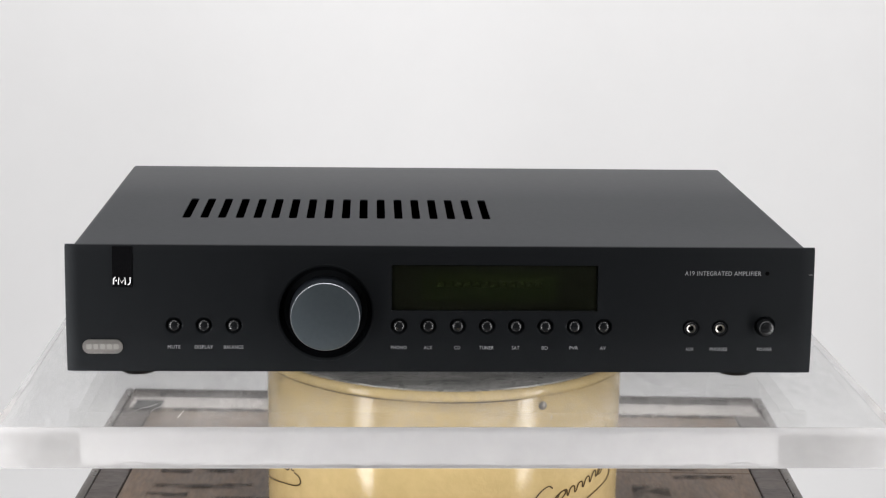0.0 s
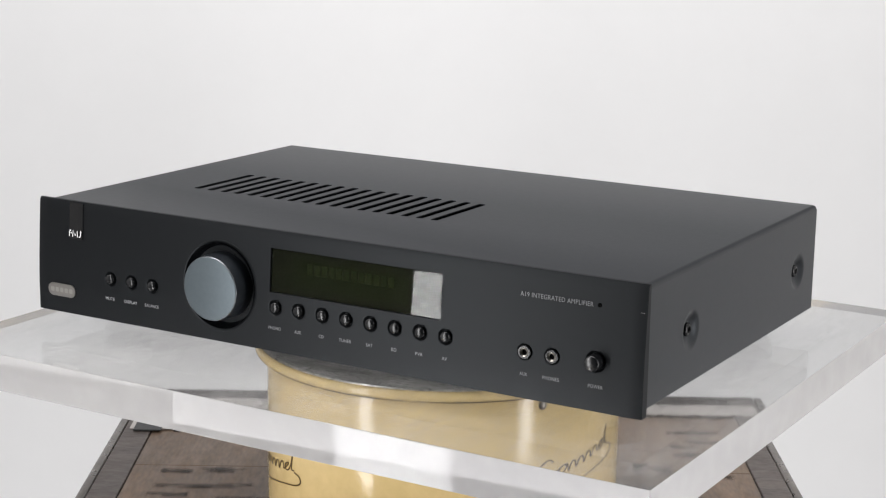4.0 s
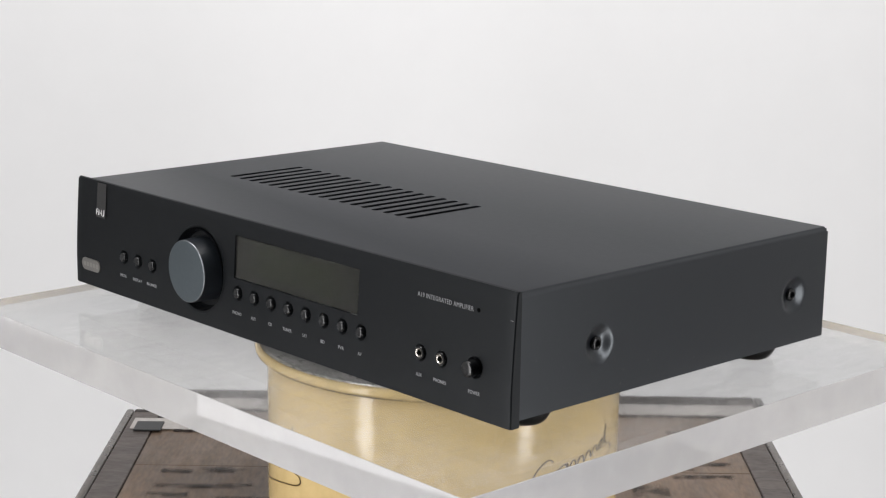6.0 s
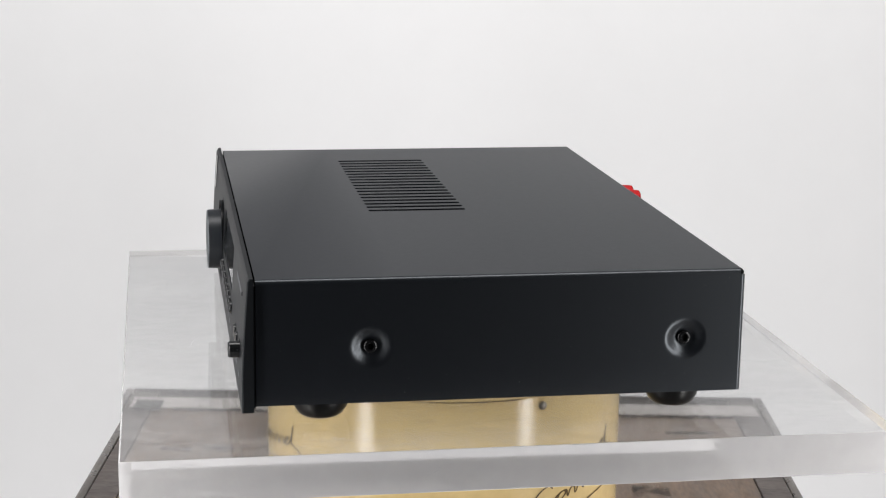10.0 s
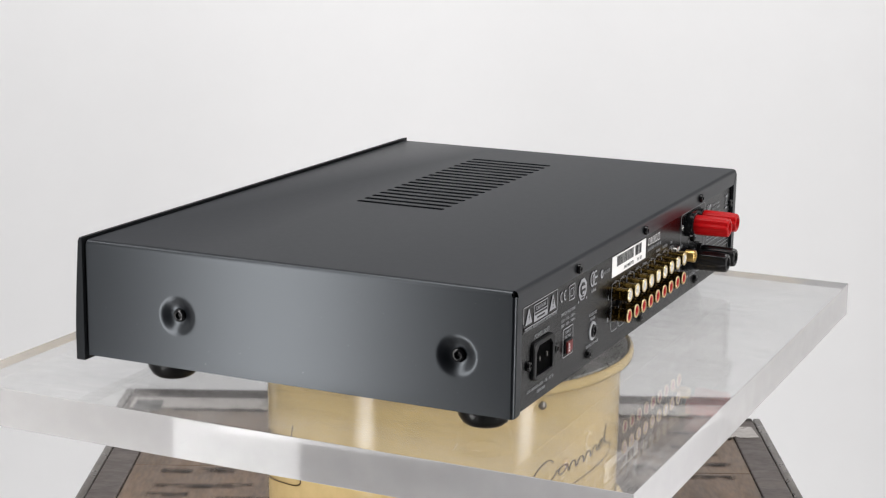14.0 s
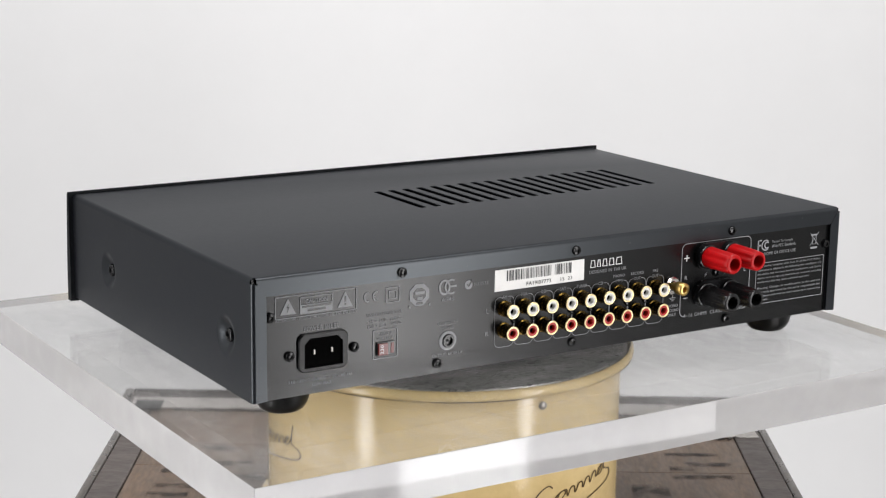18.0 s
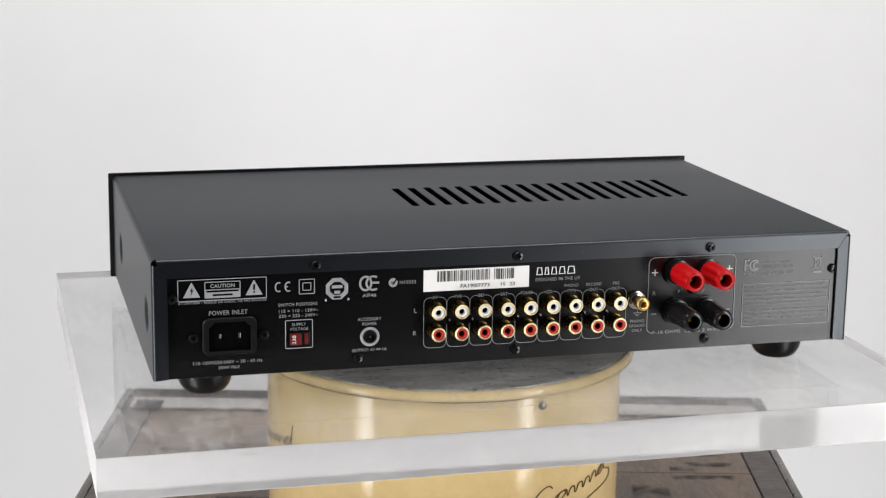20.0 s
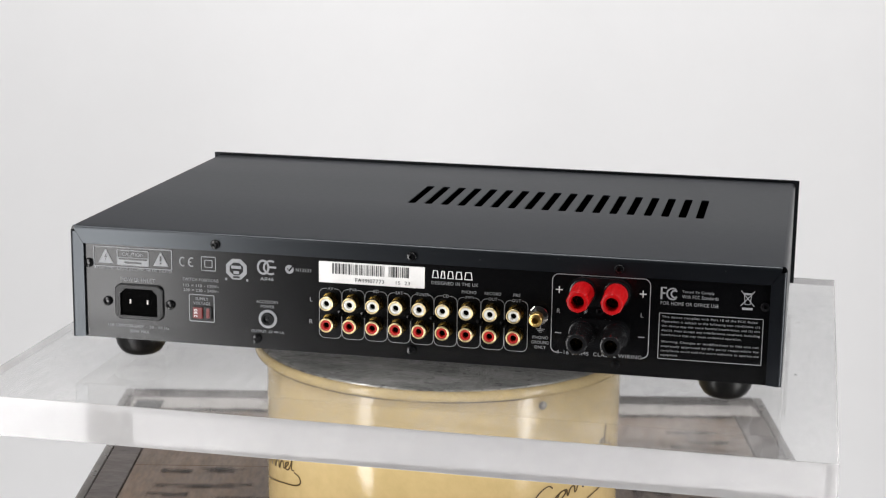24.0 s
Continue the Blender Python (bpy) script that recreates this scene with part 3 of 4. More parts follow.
BUTTONS = [-0.1545, -0.1374, -0.1203] + [-0.0250 + 0.01698 * i for i in range(8)]
BUTTON_Z, CAPTION_Z = 0.0396, 0.0269
WINDOW = (-0.0294, 0.0900, 0.0486, 0.0753)
JACKS, JACK_Z, POWER = (0.1449, 0.1619), 0.0389, (0.1882, 0.0402)


def front_y(z):
    """The front panel's face leans back towards its top."""
    return -0.1450 + 0.0034 * (max(0.0, z - 0.03) / 0.056) ** 1.3


amp = tagged(new("amplifier"), "black integrated stereo amplifier standing on the acrylic plate", "amplifier")


def panel_depth(x, z):
    """How deep the face is sunk at a place: dishes round the buttons, the knob's bowl, the window's recess."""
    d = 0.0
    for bx in BUTTONS:
        r = math.hypot(x - bx, z - BUTTON_Z)
        if r < 0.006:
            d = max(d, 0.0022 * (1 - ease(0.0036, 0.0048, r)))
    for jx in JACKS:
        r = math.hypot(x - jx, z - JACK_Z)
        if r < 0.007:
            d = max(d, 0.0020 * (1 - ease(0.0038, 0.0046, r)))
    r = math.hypot(x - POWER[0], z - POWER[1])
    d = max(d, 0.0020 * (1 - ease(0.0050, 0.0060, r)))
    r = math.hypot(x - KNOB[0], z - KNOB[1])
    d = max(d, 0.0100 * (1 - ease(0.0264, 0.0271, r)))
    x0, x1, z0, z1 = WINDOW
    if x0 < x < x1 and z0 < z < z1:
        d = max(d, 0.0026)
    return d


def build_front():
    x0, x1, z0, z1 = WINDOW
    e = 0.00015
    us = lines(-HALF_W, HALF_W, 0.004, [(-0.162, -0.114, 0.0006), (-0.0962, -0.0392, 0.0007), (-0.0316, x0 - e, 0.0006), (x0 - e, x0 + e, 0.0003), (x0 + e, x1 - e, 0.0006), (x1 - e, x1 + e, 0.0003), (x1 + e, 0.101, 0.0006), (0.139, 0.1966, 0.0006)])
    vs = lines(PANEL_LOW, PANEL_TOP, 0.004, [(0.0188, 0.0316, 0.0007), (0.0316, z0 - e, 0.0006), (z0 - e, z0 + e, 0.0003), (z0 + e, z1 - e, 0.0007), (z1 - e, z1 + e, 0.0003), (z1 + e, 0.0757, 0.0006)])
    bm = grid_mesh(us, vs, lambda x, z: Vector((x, front_y(z) + panel_depth(x, z) + 0.0009 * (max(0.0, abs(x) - HALF_W + 0.0009) / 0.0009 + max(0.0, z - PANEL_TOP + 0.0009) / 0.0009), z)))
    bm.verts.ensure_lookup_table()
    nu, nv = len(us), len(vs)
    rim = [(i, 0) for i in range(nu)] + [(nu - 1, j) for j in range(1, nv)] + [(i, nv - 1) for i in range(nu - 2, -1, -1)] + [(0, j) for j in range(nv - 2, 0, -1)]
    edge = [bm.verts[j * nu + i] for i, j in rim]
    back = [bm.verts.new((v.co.x, PANEL_BACK, v.co.z)) for v in edge]
    for i in range(len(edge)):
        k = (i + 1) % len(edge)
        bm.faces.new((edge[i], edge[k], back[k], back[i]))
    bm.faces.new(back)
    panel = part("front_panel", bm, M_FRONT, amp, "matt black front panel with dished controls", smooth=35)
    # lower return lip behind the panel
    part("panel_lip", box(-HALF_W + 0.003, HALF_W - 0.003, PANEL_BACK + 0.0001, PANEL_BACK + 0.0012, PANEL_LOW + 0.0015, BODY_TOP - 0.003, 0.0002), M_FRONT, amp)
    # buttons
    me = finish("button", lathe([(0.0033, -0.0018), (0.0033, 0.0006), (0.0031, 0.0012), (0.0026, 0.0017), (0.0016, 0.0020), (0, 0.0021)], 28), M_BLACK_PLASTIC, 40)
    for bx in BUTTONS:
        part("button", me, None, amp, "small round domed black push button", m=pose(bx, front_y(BUTTON_Z), BUTTON_Z, 90))
    words = ["MUTE", "DISPLAY", "BALANCE", "PHONO", "AUX", "CD", "TUNER", "SAT", "BD", "PVR", "AV"]
    wide = [0.0072, 0.0104, 0.0112, 0.0090, 0.0048, 0.0035, 0.0085, 0.0044, 0.0035, 0.0049, 0.0034]
    for bx, word, w in zip(BUTTONS, words, wide):
        caption(word, front_plane(bx - 0.0001, CAPTION_Z), panel, width=w, height=0.0020)
    for x, word, w in ((JACKS[0] - 0.0003, "AUX", 0.0047), (JACKS[1] - 0.0003, "PHONES", 0.0101), (0.1887, "POWER", 0.0088)):
        caption(word, front_plane(x, 0.0264), panel, width=w, height=0.0020)
    caption("A19 INTEGRATED AMPLIFIER", front_plane(0.1627, 0.0713), panel, width=0.0445, height=0.0026)
    part("status_light", lathe([(0.0012, -0.0004), (0.0012, 0.0002), (0.0008, 0.0004), (0, 0.0005)], 16), M_HOLE, amp, "unlit small status light", m=pose(0.1886, front_y(0.0713), 0.0713, 90))
    part("edge_scratch", slab_of([(-0.0011, -0.00008), (0.0011, -0.00008), (0.0011, 0.00008), (-0.0011, 0.00008)], 0.0001), M_SCUFF, panel, "small light scratch", m=front_plane(0.2140, 0.0707))
    # power button and jacks
    part("power_button", lathe([(0.0046, -0.0018), (0.0046, 0.0050), (0.0043, 0.0059), (0.0037, 0.0063), (0, 0.0060)], 36), M_BLACK_PLASTIC, amp, "round black power button", smooth=40, m=pose(POWER[0], front_y(POWER[1]), POWER[1], 90))
    for jx in JACKS:
        jack = part("jack_socket", lathe([(0.0039, -0.0018), (0.0039, 0.0008), (0.0036, 0.0012), (0.0028, 0.0012), (0.0026, 0.0006)], 32), M_BLACK_PLASTIC, amp, "black headphone jack with bright metal sleeve", smooth=40, m=pose(jx, front_y(JACK_Z), JACK_Z, 90))
        part("sleeve", lathe([(0.0027, -0.001), (0.0027, 0.0011), (0.0025, 0.0013), (0.0018, 0.0010), (0.0017, -0.001)], 28), M_SLEEVE, jack, "bright nickel sleeve", smooth=40)
        part("hole", lathe([(0.0019, -0.0006), (0, -0.0006)], 20), M_HOLE, jack)
    # volume knob
    k = pose(KNOB[0], front_y(KNOB[1]) + 0.0072, KNOB[1], 90)
    part("knob_bowl", lathe([(0.0266, 0.0078), (0.0264, 0.0060), (0.0258, 0.0036), (0.0240, 0.0012), (0.0222, 0.0), (0.0200, -0.0004)], 96), M_BOWL, amp, "dark glossy bowl round the volume knob", smooth=60, m=k)
    bm = bmesh.new()
    rings = []
    for r, sink in ((0.0286, 0.0002), (0.0284, -0.00012), (0.0270, -0.00012), (0.0266, 0.0003), (0.0265, 0.0030)):
        rings.append([])
        for i in range(120):
            x, z = KNOB[0] + r * math.cos(2 * math.pi * i / 120), KNOB[1] + r * math.sin(2 * math.pi * i / 120)
            rings[-1].append(bm.verts.new((x, front_y(z) + sink, z)))
    for a, b in zip(rings, rings[1:]):
        for i in range(120):
            bm.faces.new((a[i], a[(i + 1) % 120], b[(i + 1) % 120], b[i]))
    part("bowl_lip", bm, M_FRONT, amp, smooth=50)
    knob = part("volume_knob", lathe([(0.0208, 0.0), (0.0207, 0.004), (0.0201, 0.0155), (0.0200, 0.0162)], 96), M_KNOB_SIDE, amp, "large round volume knob, dark sides and grey metal face", smooth=40, m=k)
    part("face", lathe([(0.0195, 0.0168), (0.012, 0.0173), (0, 0.0175)], 96), M_KNOB_FACE, knob, "satin blue-grey metal face", smooth=40)
    part("bright_edge", lathe([(0.0200, 0.0162), (0.0198, 0.0166), (0.0195, 0.0168)], 96), M_KNOB_EDGE, knob, "bright turned edge", smooth=60)
    # display
    yw = front_y(0.0613)
    lean = Matrix.Translation((0, yw, 0.0613)) @ pose(0, 0, 0, -3.7) @ Matrix.Translation((0, -yw, -0.0613))
    win = part("display_window", box(WINDOW[0] + 0.0003, WINDOW[1] - 0.0003, yw + 0.0005, yw + 0.0008, WINDOW[2] + 0.0003, WINDOW[3] - 0.0003), M_GLASS, amp, "dark unlit display window", m=lean)
    win.visible_shadow = False
    part("display_back", box(WINDOW[0] + 0.0003, WINDOW[1] - 0.0003, yw + 0.0014, yw + 0.0018, WINDOW[2] + 0.0003, WINDOW[3] - 0.0003), M_DISPLAY, win, "dark olive backing")
    yw += 0.0014
    part("display_tube", box(-0.0120, 0.0662, yw - 0.00006, yw + 0.0002, 0.0545, 0.0710), M_TUBE, win, "faint olive display area")
    seg = finish("character_cell", slab_of([(-0.0020, -0.0032), (0.0020, -0.0032), (0.0020, 0.0032), (-0.0020, 0.0032)], 0.00002), M_SEGMENT)
    for i in range(12):
        part("character_cell", seg, None, win, m=pose(-0.0015 + 0.0052 * i, yw - 0.00014, 0.0655, 90))
    # gloss strip with mark, and badge
    part("logo_strip", slab_of([(-0.0056, -0.0123), (0.0056, -0.0123), (0.0056, 0.0113), (-0.0056, 0.0113)], 0.0003), M_GLOSS, amp, "gloss black inlay with small white mark", m=front_plane(-0.1836, 0.0742, 0.0003) @ pose(0, 0, 0, -4.1))
    strip_m = front_plane(-0.1836, 0.0656, 0.0011) @ pose(0, 0, 0, -4.1)
    for pts in ([(-0.0048, -0.0020), (-0.0048, 0.0008), (-0.0044, 0.0017), (-0.0036, 0.0021)], [(-0.0021, -0.0021), (-0.0019, 0.0020), (-0.0001, -0.0012), (0.0017, 0.0020), (0.0019, -0.0021)], [(0.0046, 0.0021), (0.0046, -0.0008), (0.0041, -0.0018), (0.0032, -0.0021)]):
        part("logo_stroke", ribbon(pts, 0.0007), M_INK_BRIGHT, panel, "white logo stroke", m=strip_m)
    part("logo_stroke", slab_of(round_rect(0.0009, 0.0009, 0.0003), 0.0001), M_INK_BRIGHT, panel, m=strip_m @ pose(-0.0034, 0.0002, 0))
    badge = part("badge", slab_of(round_rect(0.0230, 0.0084, 0.0041, 8), 0.0007), M_BADGE, amp, "oblong brushed aluminium badge", m=front_plane(-0.1955, 0.0270, 0.00002))
    for i, w in enumerate((0.0030, 0.0026, 0.0026, 0.0028, 0.0030)):
        part("relief_bar", slab_of(round_rect(w, 0.0030, 0.0006, 2), 0.00004), M_BADGE_LINE, badge, "raised bright mark", m=pose(-0.0078 + 0.0039 * i, 0, 0.0007))
    return panel


panel = build_front()


def build_cover():
    """The folded steel cover: slotted top with rounded shoulders, dimpled sides, and a lip at the rear."""
    slot_x = [-0.1562 + 0.01099 * i for i in range(18)]
    sy0, sy1, hw, ch = -0.0545, 0.0080, 0.0026, 0.0011
    r = 0.0030
    xa, xb, ya, yb = -BODY_X + r, BODY_X - r, PANEL_BACK + 0.0013, BODY_REAR - 0.0026
    z = BODY_TOP
    bm = bmesh.new()

    def quad(*pts):
        return bm.faces.new([bm.verts.new(p) for p in pts])

    cells = [slot_x[0] - 0.0055] + [s + 0.0055 for s in slot_x]
    cy0, cy1 = sy0 - 0.004, sy1 + 0.004
    quad((xa, ya, z), (xb, ya, z), (xb, cy0, z), *[(c, cy0, z) for c in cells[::-1]], (xa, cy0, z))
    quad((xa, cy1, z), *[(c, cy1, z) for c in cells], (xb, cy1, z), (xb, yb, z), (xa, yb, z))
    quad((xa, cy0, z), (cells[0], cy0, z), (cells[0], cy1, z), (xa, cy1, z))
    quad((cells[-1], cy0, z), (xb, cy0, z), (xb, cy1, z), (cells[-1], cy1, z))
    for i, s in enumerate(slot_x):
        c0, c1 = cells[i], cells[i + 1]
        o = [(s - hw + ch, sy0), (s + hw - ch, sy0), (s + hw, sy0 + ch), (s + hw, sy1 - ch), (s + hw - ch, sy1), (s - hw + ch, sy1), (s - hw, sy1 - ch), (s - hw, sy0 + ch)]
        q = [(c0, cy0), (c1, cy0), (c1, cy1), (c0, cy1)]
        t = [bm.verts.new((x, y, z)) for x, y in o]
        k = [bm.verts.new((x, y, z)) for x, y in q]
        low = [bm.verts.new((x, y, z - 0.0008)) for x, y in o]
        for f in ((k[0], k[1], t[1], t[0]), (k[1], t[2], t[1]), (k[1], k[2], t[3], t[2]), (k[2], t[4], t[3]), (k[2], k[3], t[5], t[4]), (k[3], t[6], t[5]), (k[3], k[0], t[7], t[6]), (k[0], t[0], t[7])):
            bm.faces.new(f)
        for a in range(8):
            b = (a + 1) % 8
            bm.faces.new((t[a], t[b], low[b], low[a]))
    for sgn in (-1, 1):
        ring = [(sgn * (BODY_X - r + r * math.sin(radians(a))), z - r + r * math.cos(radians(a))) for a in range(0, 91, 15)]
        for (x0, z0), (x1, z1) in zip(ring, ring[1:]):
            quad((x0, ya, z0), (x1, ya, z1), (x1, yb, z1), (x0, yb, z0))
    # rolled edge and lip at the rear, with mitred ends
    e = 0.0026
    ring = [(BODY_REAR - e + e * math.sin(radians(a)), z - e + e * math.cos(radians(a))) for a in range(0, 91, 15)]
    for (y0, z0), (y1, z1) in zip(ring, ring[1:]):
        quad((xa, y0, z0), (xb, y0, z0), (xb, y1, z1), (xa, y1, z1))
    lw = 0.2052
    quad((xa, BODY_REAR, z - e), (xb, BODY_REAR, z - e), (lw, BODY_REAR, 0.0738), (-lw, BODY_REAR, 0.0738))
    quad((-lw, BODY_REAR, 0.0738), (lw, BODY_REAR, 0.0738), (lw, REAR_Y + 0.0002, 0.0738), (-lw, REAR_Y + 0.0002, 0.0738))
    bmesh.ops.remove_doubles(bm, verts=bm.verts, dist=2e-5)
    part("top_cover", bm, M_COVER, amp, "satin black steel cover with eighteen vent slots", smooth=50)
    # sides with dished screw seats
    seats = ((-0.0752, 0.0461), (0.1004, 0.0458))
    us = lines(ya, BODY_REAR - 0.0020, 0.010, [(a - 0.014, a + 0.014, 0.0008) for a, _ in seats])
    vs = lines(BODY_LOW, BODY_TOP - r, 0.006, [(0.0325, 0.0610, 0.0008)])

    def sink(y, zz):
        return max(0.0032 * (1 - ease(0.0036, 0.0122, math.hypot(y - a, zz - b))) for a, b in seats)

    screw = finish("cover_screw", lathe([(0.0040, -0.002), (0.0040, 0.0008), (0.0038, 0.0014), (0.0032, 0.0019), (0.0024, 0.00215), (0.0021, 0.0021), (0.0018, 0.0017), (0.0017, 0.0002), (0, 0.0002)], 24), M_SCREW, 40)
    for sgn in (-1, 1):
        side = part("side_panel", grid_mesh(us, vs, lambda y, zz: Vector((sgn * (BODY_X - sink(y, zz)), y, zz))), M_COVER, amp, "satin black steel side with two dished screw seats", smooth=60)
        for a, b in seats:
            s = part("cover_screw", screw, None, side, "black socket screw", m=pose(sgn * (BODY_X - 0.0031), a, b, 0, 90 * sgn, 0))
        # folded edge towards the rear panel, mitred at the top
        x_in = sgn * 0.2050
        bm = bmesh.new()
        x_out = sgn * (BODY_X - 0.0020)
        q = [(x_out, BODY_LOW), (x_in, BODY_LOW + 0.0006), (x_in, 0.0732), (sgn * 0.2098, 0.0808), (x_out, 0.0808)]
        f = [bm.verts.new((x, BODY_REAR + 0.0002, zz)) for x, zz in q]
        b = [bm.verts.new((x, REAR_Y + 0.0001, zz)) for x, zz in q]
        bm.faces.new(f)
        for i in range(5):
            bm.faces.new((f[i], f[(i + 1) % 5], b[(i + 1) % 5], b[i]))
        part("rear_flange", bm, M_COVER, amp, "folded edge of the cover")
        # rounded upright corner, and the closed end of the shoulder above it
        bm = bmesh.new()
        bend = [(sgn * (BODY_X - 0.0020 + 0.0020 * math.cos(radians(a))), BODY_REAR - 0.0020 + 0.0020 * math.sin(radians(a))) for a in range(0, 91, 15)]
        rows = [[bm.verts.new((x, y, zz)) for x, y in bend] for zz in (BODY_LOW, BODY_TOP - r)]
        for i in range(len(bend) - 1):
            bm.faces.new((rows[0][i], rows[0][i + 1], rows[1][i + 1], rows[1][i]))
        part("cover_corner", bm, M_COVER, amp, "rounded corner of the cover", smooth=60)
        ring = [(sgn * (BODY_X - r + r * math.sin(radians(a))), z - r + r * math.cos(radians(a))) for a in range(0, 91, 15)]
        bm = bmesh.new()
        bm.faces.new([bm.verts.new((x, yb - 0.0002, zz)) for x, zz in ring + [(sgn * BODY_X, z - 0.0042), (sgn * (BODY_X - r - 0.001), z - 0.0042)]])
        part("shoulder_end", bm, M_COVER, amp)
    # underside, and a black sheet in place of the shade below the slots
    part("bottom_plate", box(-BODY_X + 0.0008, BODY_X - 0.0008, ya, REAR_Y - 0.0012, BODY_LOW - 0.0002, BODY_LOW + 0.0012), M_STEEL, amp)
    part("inside_shade", box(-BODY_X + 0.004, BODY_X - 0.004, ya + 0.004, REAR_Y - 0.004, 0.050, 0.051), M_HOLE, amp, "black sheet for the shaded inside of the case")
    foot = finish("foot", lathe([(0, 0.0010), (0.0090, 0.0010), (0.0096, -0.0004), (0.0104, -0.0004), (0.0112, 0.0002), (0.0128, 0.0014), (0.0150, 0.0050), (0.0162, 0.0100), (0.0166, BODY_LOW - 0.0002), (0, BODY_LOW - 0.0002)], 40), M_RUBBER, 50)
    for fx in (-0.1812, 0.1812):
        for fy in (-0.0995, 0.1035):
            part("foot", foot, None, amp, "round black rubber foot", m=pose(fx, fy, 0))


build_cover()


def build_rear():
    rear = part("rear_panel", box(-BODY_X + 0.0009, BODY_X - 0.0009, REAR_Y - 0.0012, REAR_Y, BODY_LOW + 0.0002, 0.0836), M_REAR, amp, "black rear panel with white print and sockets")
    P = rear_plane
    # screws
    head = finish("rear_screw", lathe([(0.0029, 0), (0.0029, 0.0010), (0.0024, 0.0018), (0.0012, 0.0021), (0.0010, 0.0012), (0, 0.0012)], 18), M_SCREW, 40)
    for x, z, y in ((0.1210, 0.0780, BODY_REAR), (0.0010, 0.0780, BODY_REAR), (-0.1200, 0.0780, BODY_REAR), (0.2024, 0.0615, REAR_Y), (-0.2026, 0.0608, REAR_Y), (0.0962, 0.0213, REAR_Y), (0.0009, 0.0211, REAR_Y), (-0.1196, 0.0208, REAR_Y),
                    (0.1907, 0.0384, REAR_Y), (0.1506, 0.0384, REAR_Y)):
        part("rear_screw", head, None, amp, "black cross-head screw", m=pose(x, y, z, -90))
    # caution print
    part("print_frame", ribbon(round_rect(0.0498, 0.0121, 0.0002, 1), 0.0005, True), M_INK, rear, m=P(0.1741, 0.0661))
    for x in (0.1914, 0.1562):
        tri = [(-0.0048, -0.0042), (0.0048, -0.0042), (0.0003, 0.0043), (-0.0003, 0.0043)]
        part("warning_triangle", slab_of(tri, 0.0001), M_INK, rear, "white warning triangle", m=P(x, 0.0662))
    bolt = [(0.0007, 0.0024), (-0.0009, -0.0002), (0.0001, -0.0002), (-0.0006, -0.0030), (0.0009, 0.0004), (-0.0001, 0.0004)]
    part("warning_bolt", slab_of(bolt, 0.0001), M_REAR, rear, m=P(0.1914, 0.0660, 0.0005))
    bar(P(0.1562, 0.0666, 0.0005), 0.0009, 0.0032, rear, "warning_mark", M_REAR)
    bar(P(0.1562, 0.0638, 0.0005), 0.0009, 0.0009, rear, "warning_mark", M_REAR)
    part("print_frame", ribbon(round_rect(0.0198, 0.0090, 0.0002, 1), 0.0005, True), M_INK, rear, m=P(0.1740, 0.0660))
    caption("CAUTION", P(0.1740, 0.0682), rear, width=0.0136, height=0.0022, bold=0.012)
    bar(P(0.1740, 0.0640), 0.0196, 0.0046, rear, "caution_field", M_INK)
    for z, w in ((0.0652, 0.0180), (0.0630, 0.0110)):
        bar(P(0.1740, z, 0.0005), w, 0.0010, rear, "unreadable_line", M_REAR)
    caption("ATTENTION - RISQUE DE CHOC, NE PAS ENLEVER", P(0.1740, 0.0588), rear, width=0.0500, height=0.0016)
    caption("POWER INLET", P(0.1709, 0.0525), rear, width=0.0218, height=0.0026)
    caption("110-120V/220-240V ~ 50 - 60 Hz", P(0.1714, 0.0236), rear, width=0.0392, height=0.0018)
    caption("350W MAX", P(0.1708, 0.0204), rear, width=0.0122, height=0.0018)
    # approval marks as plain shapes
    arc = [(0.0019 * math.cos(radians(a)) + 0.0006, 0.0026 * math.sin(radians(a))) for a in range(60, 301, 20)]
    for dx in (-0.0026, 0.0030):
        part("approval_mark", ribbon([(dx + u, v) for u, v in arc], 0.0008), M_INK, rear, m=P(0.1402, 0.0658))
    bar(P(0.1402 - 0.0025, 0.0658), 0.0017, 0.0007, rear, "approval_mark")
    part("double_square", ribbon(round_rect(0.0088, 0.0084, 0.0001, 1), 0.0005, True), M_INK, rear, m=P(0.1260, 0.0654))
    part("double_square", ribbon(round_rect(0.0046, 0.0043, 0.0001, 1), 0.0005, True), M_INK, rear, m=P(0.1260, 0.0654))
    octo = [(0.0070 * math.cos(radians(a)), 0.0068 * math.sin(radians(a))) for a in np.arange(22.5, 360, 45)]
    part("approval_mark", slab_of(octo, 0.0001), M_INK, rear, "white octagonal approval mark", m=P(0.1085, 0.0632))
    part("approval_centre", slab_of([(u * 0.64, v * 0.60) for u, v in octo], 0.0001), M_REAR, rear, m=P(0.1085, 0.0634, 0.0005))
    for z, w in ((0.0645, 0.0062), (0.0613, 0.0034)):
        bar(P(0.1085, z, 0.0008), w, 0.0018, rear, "approval_mark")
    bar(P(0.1085, 0.0583, 0.0005), 0.0040, 0.0011, rear, "approval_mark", M_REAR)
    for x in (0.1150, 0.1018):
        bar(P(x, 0.0568), 0.0011, 0.0014, rear, "approval_mark")
    ring = [(0.0033 * math.cos(radians(a)), 0.0040 * math.sin(radians(a))) for a in range(0, 360, 20)]
    part("approval_mark", ribbon(ring, 0.0013, True), M_INK, rear, m=P(0.0918, 0.0655))
    part("approval_mark", ribbon([(0.0042 * math.cos(radians(a)), 0.0040 * math.sin(radians(a))) for a in range(60, 301, 20)], 0.0012), M_INK, rear, m=P(0.0872, 0.0655))
